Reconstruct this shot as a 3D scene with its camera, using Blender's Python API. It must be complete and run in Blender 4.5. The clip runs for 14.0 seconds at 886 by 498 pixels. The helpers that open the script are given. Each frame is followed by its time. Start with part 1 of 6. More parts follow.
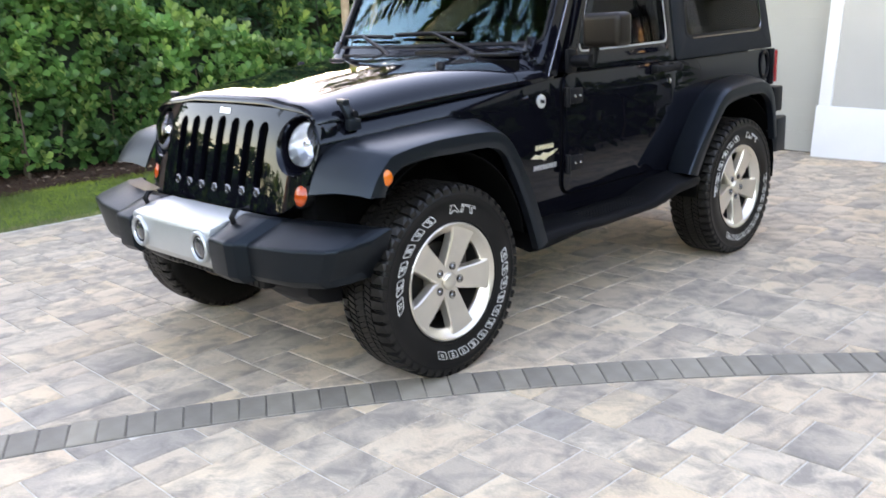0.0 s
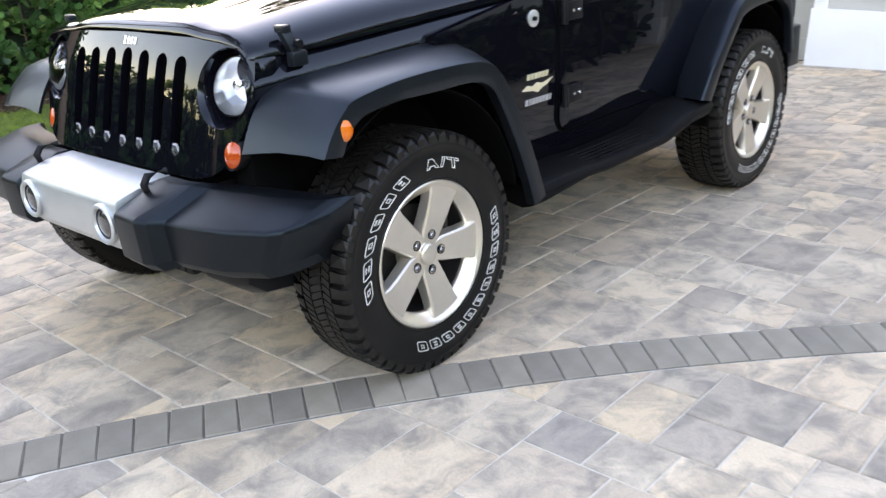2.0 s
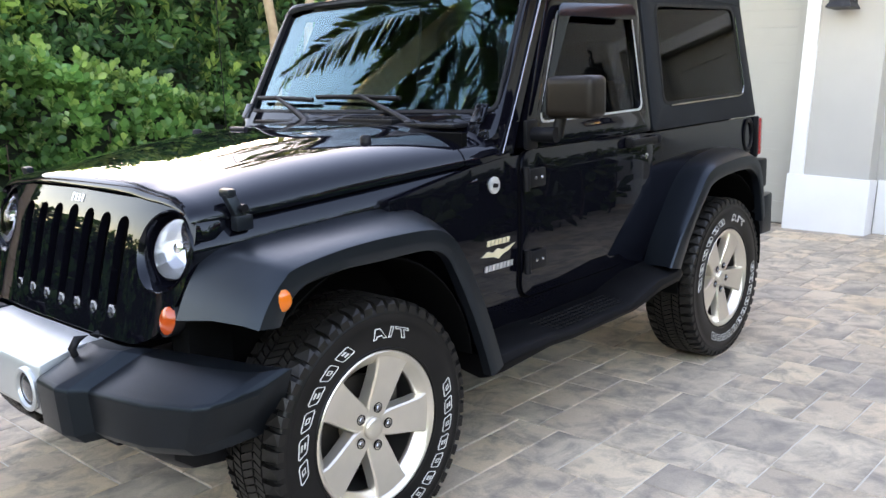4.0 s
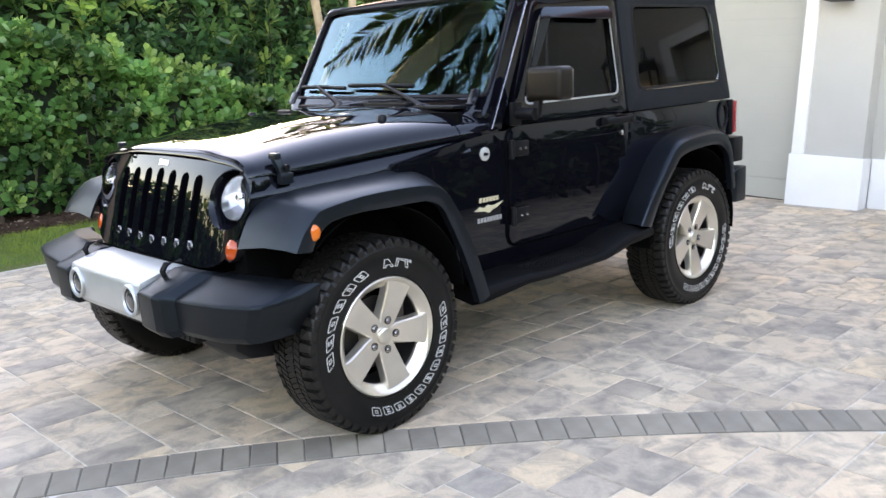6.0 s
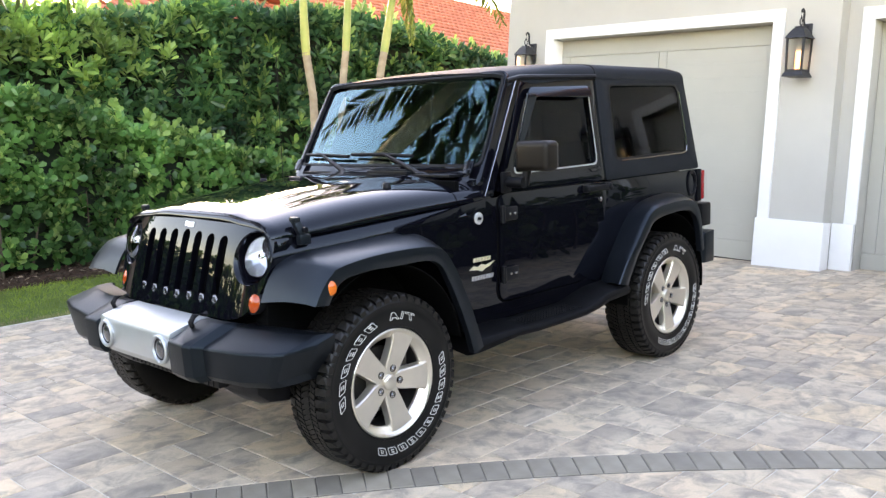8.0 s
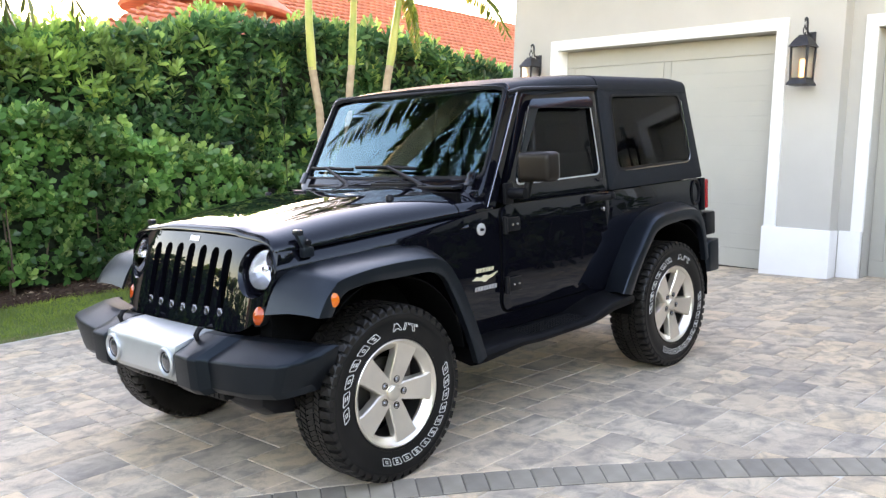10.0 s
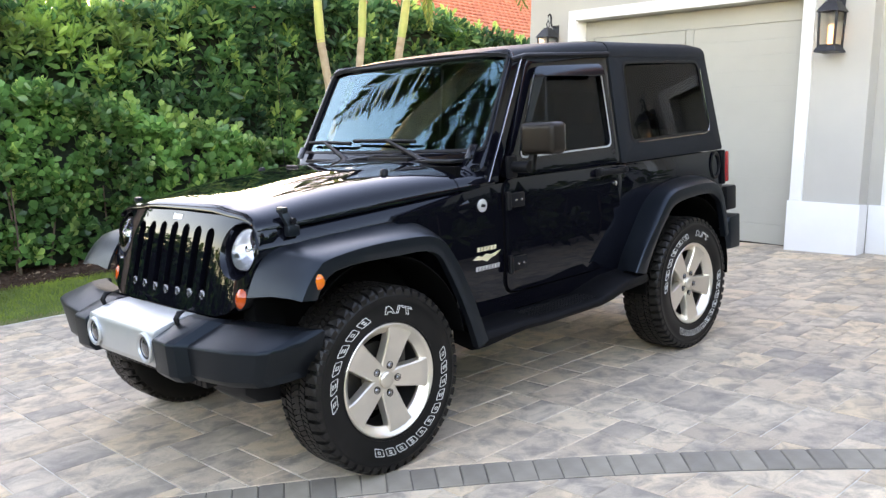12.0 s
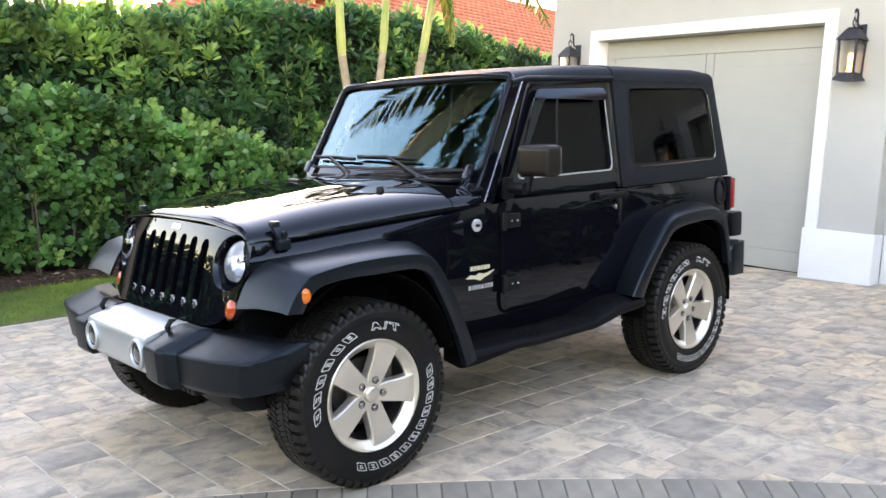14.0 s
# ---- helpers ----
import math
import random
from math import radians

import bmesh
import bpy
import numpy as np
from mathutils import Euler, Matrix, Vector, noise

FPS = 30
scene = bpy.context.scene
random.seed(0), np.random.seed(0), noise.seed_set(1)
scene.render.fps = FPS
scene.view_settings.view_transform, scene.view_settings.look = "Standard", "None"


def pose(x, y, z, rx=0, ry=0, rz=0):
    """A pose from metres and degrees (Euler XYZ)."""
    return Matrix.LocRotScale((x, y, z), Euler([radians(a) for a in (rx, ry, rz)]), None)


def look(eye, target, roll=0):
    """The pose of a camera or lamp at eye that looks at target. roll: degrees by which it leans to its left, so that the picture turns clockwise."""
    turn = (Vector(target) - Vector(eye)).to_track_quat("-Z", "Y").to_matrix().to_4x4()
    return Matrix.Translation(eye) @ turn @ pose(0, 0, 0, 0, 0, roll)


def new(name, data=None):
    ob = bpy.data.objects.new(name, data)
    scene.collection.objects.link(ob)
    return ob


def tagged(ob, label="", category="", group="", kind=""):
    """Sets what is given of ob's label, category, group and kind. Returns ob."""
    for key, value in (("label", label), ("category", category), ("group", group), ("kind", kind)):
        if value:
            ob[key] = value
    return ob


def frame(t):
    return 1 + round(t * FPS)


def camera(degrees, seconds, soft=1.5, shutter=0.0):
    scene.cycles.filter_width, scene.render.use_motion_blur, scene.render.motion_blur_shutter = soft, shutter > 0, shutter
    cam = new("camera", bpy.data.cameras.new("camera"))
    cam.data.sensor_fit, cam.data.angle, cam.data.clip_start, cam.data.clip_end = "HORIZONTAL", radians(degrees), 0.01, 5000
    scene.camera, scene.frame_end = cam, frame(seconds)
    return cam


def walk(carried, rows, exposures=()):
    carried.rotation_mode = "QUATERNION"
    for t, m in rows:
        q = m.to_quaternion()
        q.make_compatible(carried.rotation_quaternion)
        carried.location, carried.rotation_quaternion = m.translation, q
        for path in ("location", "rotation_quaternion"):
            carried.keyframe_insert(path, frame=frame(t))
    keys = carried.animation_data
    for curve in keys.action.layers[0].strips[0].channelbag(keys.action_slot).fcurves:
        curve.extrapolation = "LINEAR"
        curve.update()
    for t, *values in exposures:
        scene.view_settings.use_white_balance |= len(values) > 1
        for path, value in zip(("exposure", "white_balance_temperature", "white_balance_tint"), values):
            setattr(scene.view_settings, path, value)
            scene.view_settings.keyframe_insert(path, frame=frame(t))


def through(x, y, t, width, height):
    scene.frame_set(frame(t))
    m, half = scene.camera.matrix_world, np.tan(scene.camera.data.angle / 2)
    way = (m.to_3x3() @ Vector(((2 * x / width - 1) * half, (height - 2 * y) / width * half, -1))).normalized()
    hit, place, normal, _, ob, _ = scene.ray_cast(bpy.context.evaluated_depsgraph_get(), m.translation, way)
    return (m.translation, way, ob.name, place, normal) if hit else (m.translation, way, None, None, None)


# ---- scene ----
cam = camera(53.47, 14.0, soft=1.38, shutter=0.5)
# the drive falls away from the garage and a little towards the hedge; the rows of PATH are given on its plane
SLOPE = Vector((0.0761, -0.0342, 1.0)).rotation_difference(Vector((0, 0, 1))).to_matrix().to_4x4()
PATH = [
    (0, (-2.420, -3.352, 1.435), (-1.073, -1.961, 0.933), -2.75),
    (0.5, (-2.328, -3.286, 1.426), (-0.962, -1.940, 0.859), -3.05),
    (1, (-2.300, -3.084, 1.435), (-0.855, -1.822, 0.868), -2.19),
    (1.5, (-2.177, -2.919, 1.416), (-0.678, -1.785, 0.732), -1.75),
    (2, (-1.917, -2.758, 1.424), (-0.556, -1.473, 0.719), -3.78),
    (2.5, (-1.779, -2.652, 1.410), (-0.446, -1.346, 0.691), -3.68),
    (3, (-1.691, -2.495, 1.434), (-0.292, -1.232, 0.767), -0.96),
    (3.5, (-1.673, -2.529, 1.462), (-0.217, -1.256, 0.955), -1.15),
    (3.7, (-1.680, -2.613, 1.468), (-0.221, -1.316, 1.032), -1.81),
    (5.8, (-2.186, -3.451, 1.484), (-0.791, -2.055, 1.158), -1.92),
    (6, (-2.201, -3.510, 1.471), (-0.838, -2.106, 1.058), -2.48),
    (6.5, (-2.281, -3.624, 1.489), (-0.879, -2.233, 1.173), -3.26),
    (7, (-2.448, -3.666, 1.508), (-1.044, -2.288, 1.146), -3.62),
    (7.5, (-2.538, -3.697, 1.523), (-1.122, -2.321, 1.206), -2.34),
    (8, (-2.562, -3.716, 1.542), (-1.139, -2.340, 1.258), -1.85),
    (8.5, (-2.566, -3.725, 1.538), (-1.145, -2.344, 1.266), -1.77),
    (10.8, (-2.542, -3.777, 1.541), (-1.135, -2.378, 1.287), -2.83),
    (11, (-2.528, -3.775, 1.531), (-1.107, -2.393, 1.266), -2.72),
    (11.5, (-2.440, -3.736, 1.512), (-1.041, -2.335, 1.230), -2.80),
    (12, (-2.290, -3.680, 1.505), (-0.928, -2.247, 1.200), -3.06),
    (12.5, (-2.213, -3.707, 1.492), (-0.840, -2.278, 1.216), -5.01),
    (13, (-2.234, -3.770, 1.517), (-0.925, -2.292, 1.195), -1.93),
    (13.5, (-2.191, -3.779, 1.533), (-0.902, -2.274, 1.263), -1.43),
    (14, (-2.196, -3.829, 1.534), (-0.879, -2.350, 1.259), -1.31),
]
walk(cam, [(t, SLOPE @ look(eye, target, roll)) for t, eye, target, roll in PATH], [(0.0, 3.53, 9050, 32)])

# ---- world, sun, exposure ----
world = bpy.data.worlds.new("evening_sky")
scene.world = world
world.use_nodes = True
wn = world.node_tree.nodes
sky = wn.new("ShaderNodeTexSky")
sky.sky_type, sky.sun_disc = "NISHITA", False
sky.sun_elevation, sky.sun_rotation = radians(13), radians(30)
sky.air_density, sky.dust_density, sky.ozone_density = 1.1, 0.35, 1.8
world.node_tree.links.new(sky.outputs[0], wn["Background"].inputs[0])
wn["Background"].inputs[1].default_value = 0.15
sun_data = bpy.data.lights.new("sun", "SUN")
sun_data.energy, sun_data.angle, sun_data.color = 2.0, radians(4), (1.0, 0.76, 0.50)
sun = new("sun", sun_data)
sun.matrix_world = look((4.87, 8.44, 2.25), (0, 0, 0))


# ---- materials ----
def mat(name, color, rough=0.5, metal=0.0, coat=0.0, transmission=0.0, ior=1.45, emission=None, power=0.0, spec=0.5):
    m = bpy.data.materials.new(name)
    m.use_nodes = True
    b = m.node_tree.nodes["Principled BSDF"]
    b.inputs["Base Color"].default_value = (*color, 1)
    b.inputs["Roughness"].default_value = rough
    b.inputs["Metallic"].default_value = metal
    b.inputs["Coat Weight"].default_value = coat
    b.inputs["Coat Roughness"].default_value = 0.02
    b.inputs["Transmission Weight"].default_value = transmission
    b.inputs["IOR"].default_value = ior
    b.inputs["Specular IOR Level"].default_value = spec
    if emission:
        b.inputs["Emission Color"].default_value = (*emission, 1)
        b.inputs["Emission Strength"].default_value = power
    return m


def node(m, kind, **values):
    n = m.node_tree.nodes.new(kind)
    for key, value in values.items():
        n.inputs[key.replace("_", " ")].default_value = value
    return n


def wire(m, a, out, b, into):
    m.node_tree.links.new(a.outputs[out], b.inputs[into])


def bsdf(m):
    return m.node_tree.nodes["Principled BSDF"]


def coords(m, kind="Object"):
    n = m.node_tree.nodes.new("ShaderNodeTexCoord")
    return n, kind


def noise_at(m, scale, detail=4.0, rough=0.55, kind="Object"):
    c, k = coords(m, kind)
    n = node(m, "ShaderNodeTexNoise", Scale=scale, Detail=detail, Roughness=rough)
    wire(m, c, k, n, "Vector")
    return n


def ramp(m, src, out, stops):
    r = m.node_tree.nodes.new("ShaderNodeValToRGB")
    e = r.color_ramp.elements
    while len(e) < len(stops):
        e.new(0.5)
    for k, (pos, col) in enumerate(stops):
        e[k].position, e[k].color = pos, (*col, 1)
    wire(m, src, out, r, "Fac")
    return r


def mixed(m, a, b, fac, kind="MIX"):
    """A colour mix of two (node, output) pairs."""
    n = m.node_tree.nodes.new("ShaderNodeMix")
    n.data_type, n.blend_type = "RGBA", kind
    if isinstance(fac, tuple):
        wire(m, fac[0], fac[1], n, 0)
    else:
        n.inputs[0].default_value = fac
    for socket, src in ((6, a), (7, b)):
        if hasattr(src[0], "outputs"):
            m.node_tree.links.new(src[0].outputs[src[1]], n.inputs[socket])
        else:
            n.inputs[socket].default_value = (*src, 1)
    return n


def bump(m, src, out, strength, distance=0.01):
    n = node(m, "ShaderNodeBump", Strength=strength, Distance=distance)
    wire(m, src, out, n, "Height")
    wire(m, n, "Normal", bsdf(m), "Normal")
    return n


def mottled(name, a, b, scale, rough=0.6, bump_strength=0.2, fine=60.0, distance=0.004, metal=0.0, coat=0.0, spec=0.5):
    """A surface whose colour wanders between two tones, with a fine relief."""
    m = mat(name, a, rough, metal, coat)
    n1, n2 = noise_at(m, scale), noise_at(m, fine, 3.0)
    r = ramp(m, n1, "Fac", [(0.32, a), (0.68, b)])
    wire(m, r, "Color", bsdf(m), "Base Color")
    if bump_strength:
        bump(m, n2, "Fac", bump_strength, distance)
    bsdf(m).inputs["Specular IOR Level"].default_value = spec
    return m


paint = mat("black_car_paint", (0.003, 0.003, 0.005), 0.02, ior=1.43)
# specular tint puts the blue of the reflected sky into the paint
bsdf(paint).inputs["Specular Tint"].default_value = (0.82, 0.93, 1.0, 1)
peel = noise_at(paint, 2.2, 2.0)
bump(paint, peel, "Fac", 0.02, 0.02)
plastic = mottled("dark_grey_moulded_plastic", (0.004, 0.0050, 0.0070), (0.0065, 0.0078, 0.0100), 5.0, 0.33, 0.20, 420.0, 0.0010, spec=0.54)
# blue specular tint, here and on bumper and hard top, imitates sky sheen
bsdf(plastic).inputs["Specular Tint"].default_value = (0.72, 0.90, 1.0, 1)
# the mirror's brown stands in for warm light reflected off the paving
mirror_plastic = mottled("faded_brown_black_plastic", (0.011, 0.0082, 0.0065), (0.017, 0.0128, 0.0098), 7.0, 0.36, 0.22, 420.0, 0.0010, spec=0.26)
plastic_black = mottled("black_plastic", (0.005, 0.005, 0.006), (0.009, 0.009, 0.010), 6.0, 0.42, 0.15, 380.0, 0.001, spec=0.22)
bumper_mat = mottled("black_bumper_plastic", (0.004, 0.0046, 0.0056), (0.0065, 0.0072, 0.0085), 5.0, 0.36, 0.20, 420.0, 0.0010, spec=0.34)
bsdf(bumper_mat).inputs["Specular Tint"].default_value = (0.64, 0.86, 1.0, 1)
step_mat = mottled("dull_black_step_plastic", (0.003, 0.003, 0.0035), (0.006, 0.006, 0.0065), 6.0, 0.5, 0.15, 380.0, 0.001, spec=0.10)
hardtop_mat = mottled("grained_black_hardtop", (0.008, 0.009, 0.011), (0.012, 0.013, 0.015), 4.0, 0.55, 0.30, 500.0, 0.001, spec=0.20)
bsdf(hardtop_mat).inputs["Specular Tint"].default_value = (0.72, 0.90, 1.0, 1)
rubber = mottled("tyre_rubber", (0.004, 0.0038, 0.0036), (0.008, 0.0074, 0.0068), 9.0, 0.36, 0.2, 160.0, 0.001, spec=0.32)
# tread tinted brown for the warm sheen reflected on the tyre
tread_rubber = mottled("dusty_tread_rubber", (0.006, 0.0053, 0.0045), (0.013, 0.011, 0.009), 14.0, 0.46, 0.2, 160.0, 0.001, spec=0.4)
lettering = mottled("white_rubber", (0.72, 0.71, 0.66), (0.55, 0.53, 0.48), 30.0, 0.6, 0.0)
alloy = mottled("silver_painted_alloy", (0.79, 0.715, 0.605), (0.73, 0.66, 0.56), 12.0, 0.28, 0.03, 300.0, 0.0005, 0.78, 0.3)
# darker copy of the alloy, for the shade between the spokes
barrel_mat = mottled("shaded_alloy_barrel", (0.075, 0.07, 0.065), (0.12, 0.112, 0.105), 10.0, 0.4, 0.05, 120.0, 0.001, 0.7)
silver = mottled("satin_silver_trim", (0.60, 0.62, 0.62), (0.54, 0.56, 0.56), 7.0, 0.40, 0.03, 200.0, 0.0005, 0.8)
chrome = mat("chrome", (0.85, 0.85, 0.86), 0.06, 1.0)
dark_glass_lens = mat("dark_lamp_glass", (0.10, 0.10, 0.105), 0.08, 0.6, 0.6)
smoked_chrome = mat("smoked_chrome", (0.14, 0.14, 0.15), 0.24, 1.0)
dark_chrome = mat("dark_chrome", (0.30, 0.30, 0.31), 0.18, 1.0)
steel = mottled("dark_steel", (0.06, 0.055, 0.05), (0.10, 0.085, 0.07), 14.0, 0.5, 0.2, 90.0, 0.002, 0.7)
# near-black that stands in for shade in openings and gaps; also black trim
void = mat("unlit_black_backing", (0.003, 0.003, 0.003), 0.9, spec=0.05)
amber = mat("amber_lens", (0.78, 0.150, 0.012), 0.12, 0.0, 0.6)
bsdf(amber).inputs["Subsurface Weight"].default_value = 0.3
signal_amber = mat("deep_amber_lens", (0.50, 0.060, 0.010), 0.14, 0.0, 0.6)
red_lens = mat("red_lens", (0.35, 0.01, 0.012), 0.12, 0.0, 0.6)
clear = mat("clear_lens", (0.97, 0.98, 1.0), 0.0, 0.0, 0.0, 1.0, 1.45)
reflector = mat("bright_reflector", (0.96, 0.97, 0.98), 0.33, 1.0)
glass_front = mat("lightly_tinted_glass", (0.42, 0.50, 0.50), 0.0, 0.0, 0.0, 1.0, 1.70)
# cyan specular tint colours the windscreen's reflection as blue sky
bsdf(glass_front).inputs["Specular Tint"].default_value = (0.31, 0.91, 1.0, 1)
glass_dark = mat("dark_tinted_glass", (0.034, 0.039, 0.048), 0.0, 0.0, 0.0, 1.0, 1.24)
# specular tint turns the panes' warm reflections towards sky blue
bsdf(glass_dark).inputs["Specular Tint"].default_value = (0.70, 0.84, 1.0, 1)
visor_mat = mat("smoked_acrylic", (0.006, 0.007, 0.009), 0.12, 0.0, 0.0, spec=0.5)
# specular tint gives the visor a sky-blue sheen
bsdf(visor_mat).inputs["Specular Tint"].default_value = (0.50, 0.78, 1.0, 1)
seat_mat = mottled("dark_seat_cloth", (0.03, 0.03, 0.032), (0.045, 0.043, 0.042), 20.0, 0.85, 0.3, 250.0)
gold = mat("gold_badge", (0.88, 0.76, 0.50), 0.32, 0.35)
badge_silver = mat("silver_badge", (0.75, 0.75, 0.74), 0.3, 0.7)


def paver_material(name, tones, rough):
    m = mat(name, tones[0], rough)
    info = m.node_tree.nodes.new("ShaderNodeObjectInfo")
    geo = m.node_tree.nodes.new("ShaderNodeNewGeometry")
    add = m.node_tree.nodes.new("ShaderNodeMath")
    add.operation = "ADD"
    wire(m, info, "Random", add, 0)
    wire(m, geo, "Random Per Island", add, 1)
    wrap = m.node_tree.nodes.new("ShaderNodeMath")
    wrap.operation = "FRACT"
    wire(m, add, 0, wrap, 0)
    base = ramp(m, wrap, 0, [(k / (len(tones) - 1), c) for k, c in enumerate(tones)])
    pos = node(m, "ShaderNodeVectorMath")
    pos.operation = "MULTIPLY_ADD"
    wire(m, geo, "Position", pos, 0)
    pos.inputs[1].default_value = (1, 1, 1)
    shift = m.node_tree.nodes.new("ShaderNodeCombineXYZ")
    far = m.node_tree.nodes.new("ShaderNodeMath")
    far.operation = "MULTIPLY"
    far.inputs[1].default_value = 57.0
    wire(m, wrap, 0, far, 0)
    wire(m, far, 0, shift, 2)
    wire(m, shift, 0, pos, 2)
    cloud = node(m, "ShaderNodeTexNoise", Scale=7.0, Detail=6.0, Roughness=0.62, Distortion=0.5)
    pale = node(m, "ShaderNodeTexNoise", Scale=2.6, Detail=4.0, Roughness=0.55)
    grain = node(m, "ShaderNodeTexNoise", Scale=140.0, Detail=4.0, Roughness=0.7)
    for n in (cloud, pale):
        wire(m, pos, 0, n, "Vector")
    wire(m, geo, "Position", grain, "Vector")
    smudge = ramp(m, cloud, "Fac", [(0.43, (0, 0, 0)), (0.65, (0.76, 0.76, 0.76))])
    bloom = ramp(m, pale, "Fac", [(0.50, (0, 0, 0)), (0.72, (0.7, 0.7, 0.7))])
    light = mixed(m, (base, "Color"), (0.80, 0.70, 0.57), (bloom, "Color"))
    tone = mixed(m, (light, 2), (0.225, 0.210, 0.200), (smudge, "Color"))
    speck = ramp(m, grain, "Fac", [(0.36, (0.84, 0.84, 0.84)), (0.64, (1.06, 1.06, 1.06))])
    whole = mixed(m, (tone, 2), (speck, "Color"), 0.6, "MULTIPLY")
    whole = mixed(m, (whole, 2), (1.065, 0.985, 0.875), 1.0, "MULTIPLY")
    wire(m, whole, 2, bsdf(m), "Base Color")
    bump(m, grain, "Fac", 0.25, 0.004)
    return m


paver_mat = paver_material("tan_and_grey_concrete", [(0.37, 0.333, 0.302), (0.68, 0.55, 0.408), (0.71, 0.60, 0.475), (0.44, 0.387, 0.332), (0.68, 0.585, 0.48), (0.40, 0.365, 0.332), (0.72, 0.585, 0.45), (0.52, 0.455, 0.385), (0.62, 0.52, 0.425)], 0.72)
band_mat = mottled("charcoal_concrete", (0.268, 0.230, 0.180), (0.332, 0.288, 0.228), 8.0, 0.75, 0.3, 140.0)
info = band_mat.node_tree.nodes.new("ShaderNodeObjectInfo")
shade = ramp(band_mat, info, "Random", [(0.0, (0.82, 0.82, 0.83)), (1.0, (1.16, 1.15, 1.12))])
toned = mixed(band_mat, (bsdf(band_mat).inputs["Base Color"].links[0].from_node, "Color"), (shade, "Color"), 1.0, "MULTIPLY")
wire(band_mat, toned, 2, bsdf(band_mat), "Base Color")
bedding_mat = mottled("dark_joint_bedding", (0.12, 0.105, 0.085), (0.19, 0.165, 0.135), 30.0, 0.95, 0.5, 300.0)
sand = mottled("joint_sand", (0.74, 0.68, 0.58), (0.58, 0.53, 0.45), 9.0, 0.95, 0.5, 300.0)
stucco = mottled("warm_grey_stucco", (0.47, 0.45, 0.405), (0.52, 0.495, 0.445), 1.3, 0.85, 0.35, 190.0, 0.004)
white_trim = mottled("white_painted_stucco", (0.80, 0.79, 0.76), (0.85, 0.84, 0.81), 1.7, 0.7, 0.2, 170.0, 0.003)
door_paint = mottled("putty_coloured_door_paint", (0.40, 0.385, 0.335), (0.43, 0.415, 0.36), 2.2, 0.45, 0.1, 70.0, 0.002)
lantern_metal = mottled("black_wrought_iron", (0.016, 0.017, 0.021), (0.03, 0.03, 0.034), 20.0, 0.5, 0.3, 120.0)
lantern_glass = mat("frosted_lantern_glass", (0.95, 0.93, 0.88), 0.45, 0.0, 0.0, 1.0, 1.2)
candle_mat = mat("glowing_candle", (0.75, 0.50, 0.28), 0.5, emission=(1.0, 0.58, 0.24), power=0.38)
peach = mottled("peach_stucco", (0.66, 0.47, 0.32), (0.72, 0.53, 0.37), 1.0, 0.85, 0.2, 60.0)
terracotta = mottled("terracotta_tile", (0.43, 0.135, 0.085), (0.58, 0.22, 0.14), 3.0, 0.75, 0.3, 30.0)
mulch_mat = mottled("dark_bark_mulch", (0.045, 0.022, 0.014), (0.10, 0.055, 0.035), 20.0, 0.95, 0.9, 90.0, 0.02)
soil_grass = mottled("lawn_ground", (0.085, 0.14, 0.03), (0.125, 0.18, 0.045), 6.0, 0.95, 0.6, 120.0, 0.02)
trunk_mat = mottled("ringed_tan_trunk", (0.34, 0.24, 0.15), (0.46, 0.35, 0.23), 12.0, 0.85, 0.4, 60.0)
dark_trunk_mat = mottled("brown_palm_trunk", (0.30, 0.205, 0.145), (0.42, 0.30, 0.22), 9.0, 0.85, 0.4, 60.0)
shaft_mat = mottled("yellow_green_crownshaft", (0.26, 0.33, 0.07), (0.50, 0.46, 0.13), 4.0, 0.45, 0.1, 50.0)
bark_mat = mottled("grey_brown_bark", (0.07, 0.05, 0.035), (0.13, 0.10, 0.07), 15.0, 0.9, 0.5, 60.0)


def leaf_material(name, tones, rough=0.35, through=0.25):
    m = mat(name, tones[0], rough)
    geo = m.node_tree.nodes.new("ShaderNodeNewGeometry")
    tone = ramp(m, geo, "Random Per Island", [(k / (len(tones) - 1), c) for k, c in enumerate(tones)])
    # patches of fresher and older growth
    patch = node(m, "ShaderNodeTexNoise", Scale=1.1, Detail=4.0, Roughness=0.6)
    wire(m, geo, "Position", patch, "Vector")
    vigour = ramp(m, patch, "Fac", [(0.34, (0.36, 0.38, 0.52)), (0.66, (1.84, 1.70, 1.62))])
    r = mixed(m, (tone, "Color"), (vigour, "Color"), 1.0, "MULTIPLY")
    wire(m, r, 2, bsdf(m), "Base Color")
    out = m.node_tree.nodes["Material Output"]
    thin = m.node_tree.nodes.new("ShaderNodeBsdfTranslucent")
    both = m.node_tree.nodes.new("ShaderNodeMixShader")
    both.inputs[0].default_value = through
    wire(m, r, 2, thin, "Color")
    wire(m, bsdf(m), 0, both, 1)
    wire(m, thin, 0, both, 2)
    wire(m, both, 0, out, "Surface")
    return m


shrub_leaf = leaf_material("glossy_round_leaf", [(0.038, 0.130, 0.036), (0.060, 0.19, 0.052), (0.095, 0.255, 0.072), (0.046, 0.152, 0.042), (0.16, 0.33, 0.105)], 0.24, 0.38)
hedge_leaf = leaf_material("dark_green_leaf", [(0.027, 0.100, 0.040), (0.045, 0.150, 0.055), (0.078, 0.215, 0.076), (0.034, 0.122, 0.046), (0.13, 0.29, 0.10)], 0.24, 0.42)
young_leaf = leaf_material("young_green_leaf", [(0.105, 0.235, 0.06), (0.18, 0.34, 0.085), (0.27, 0.44, 0.12), (0.125, 0.275, 0.065)], 0.3, 0.42)
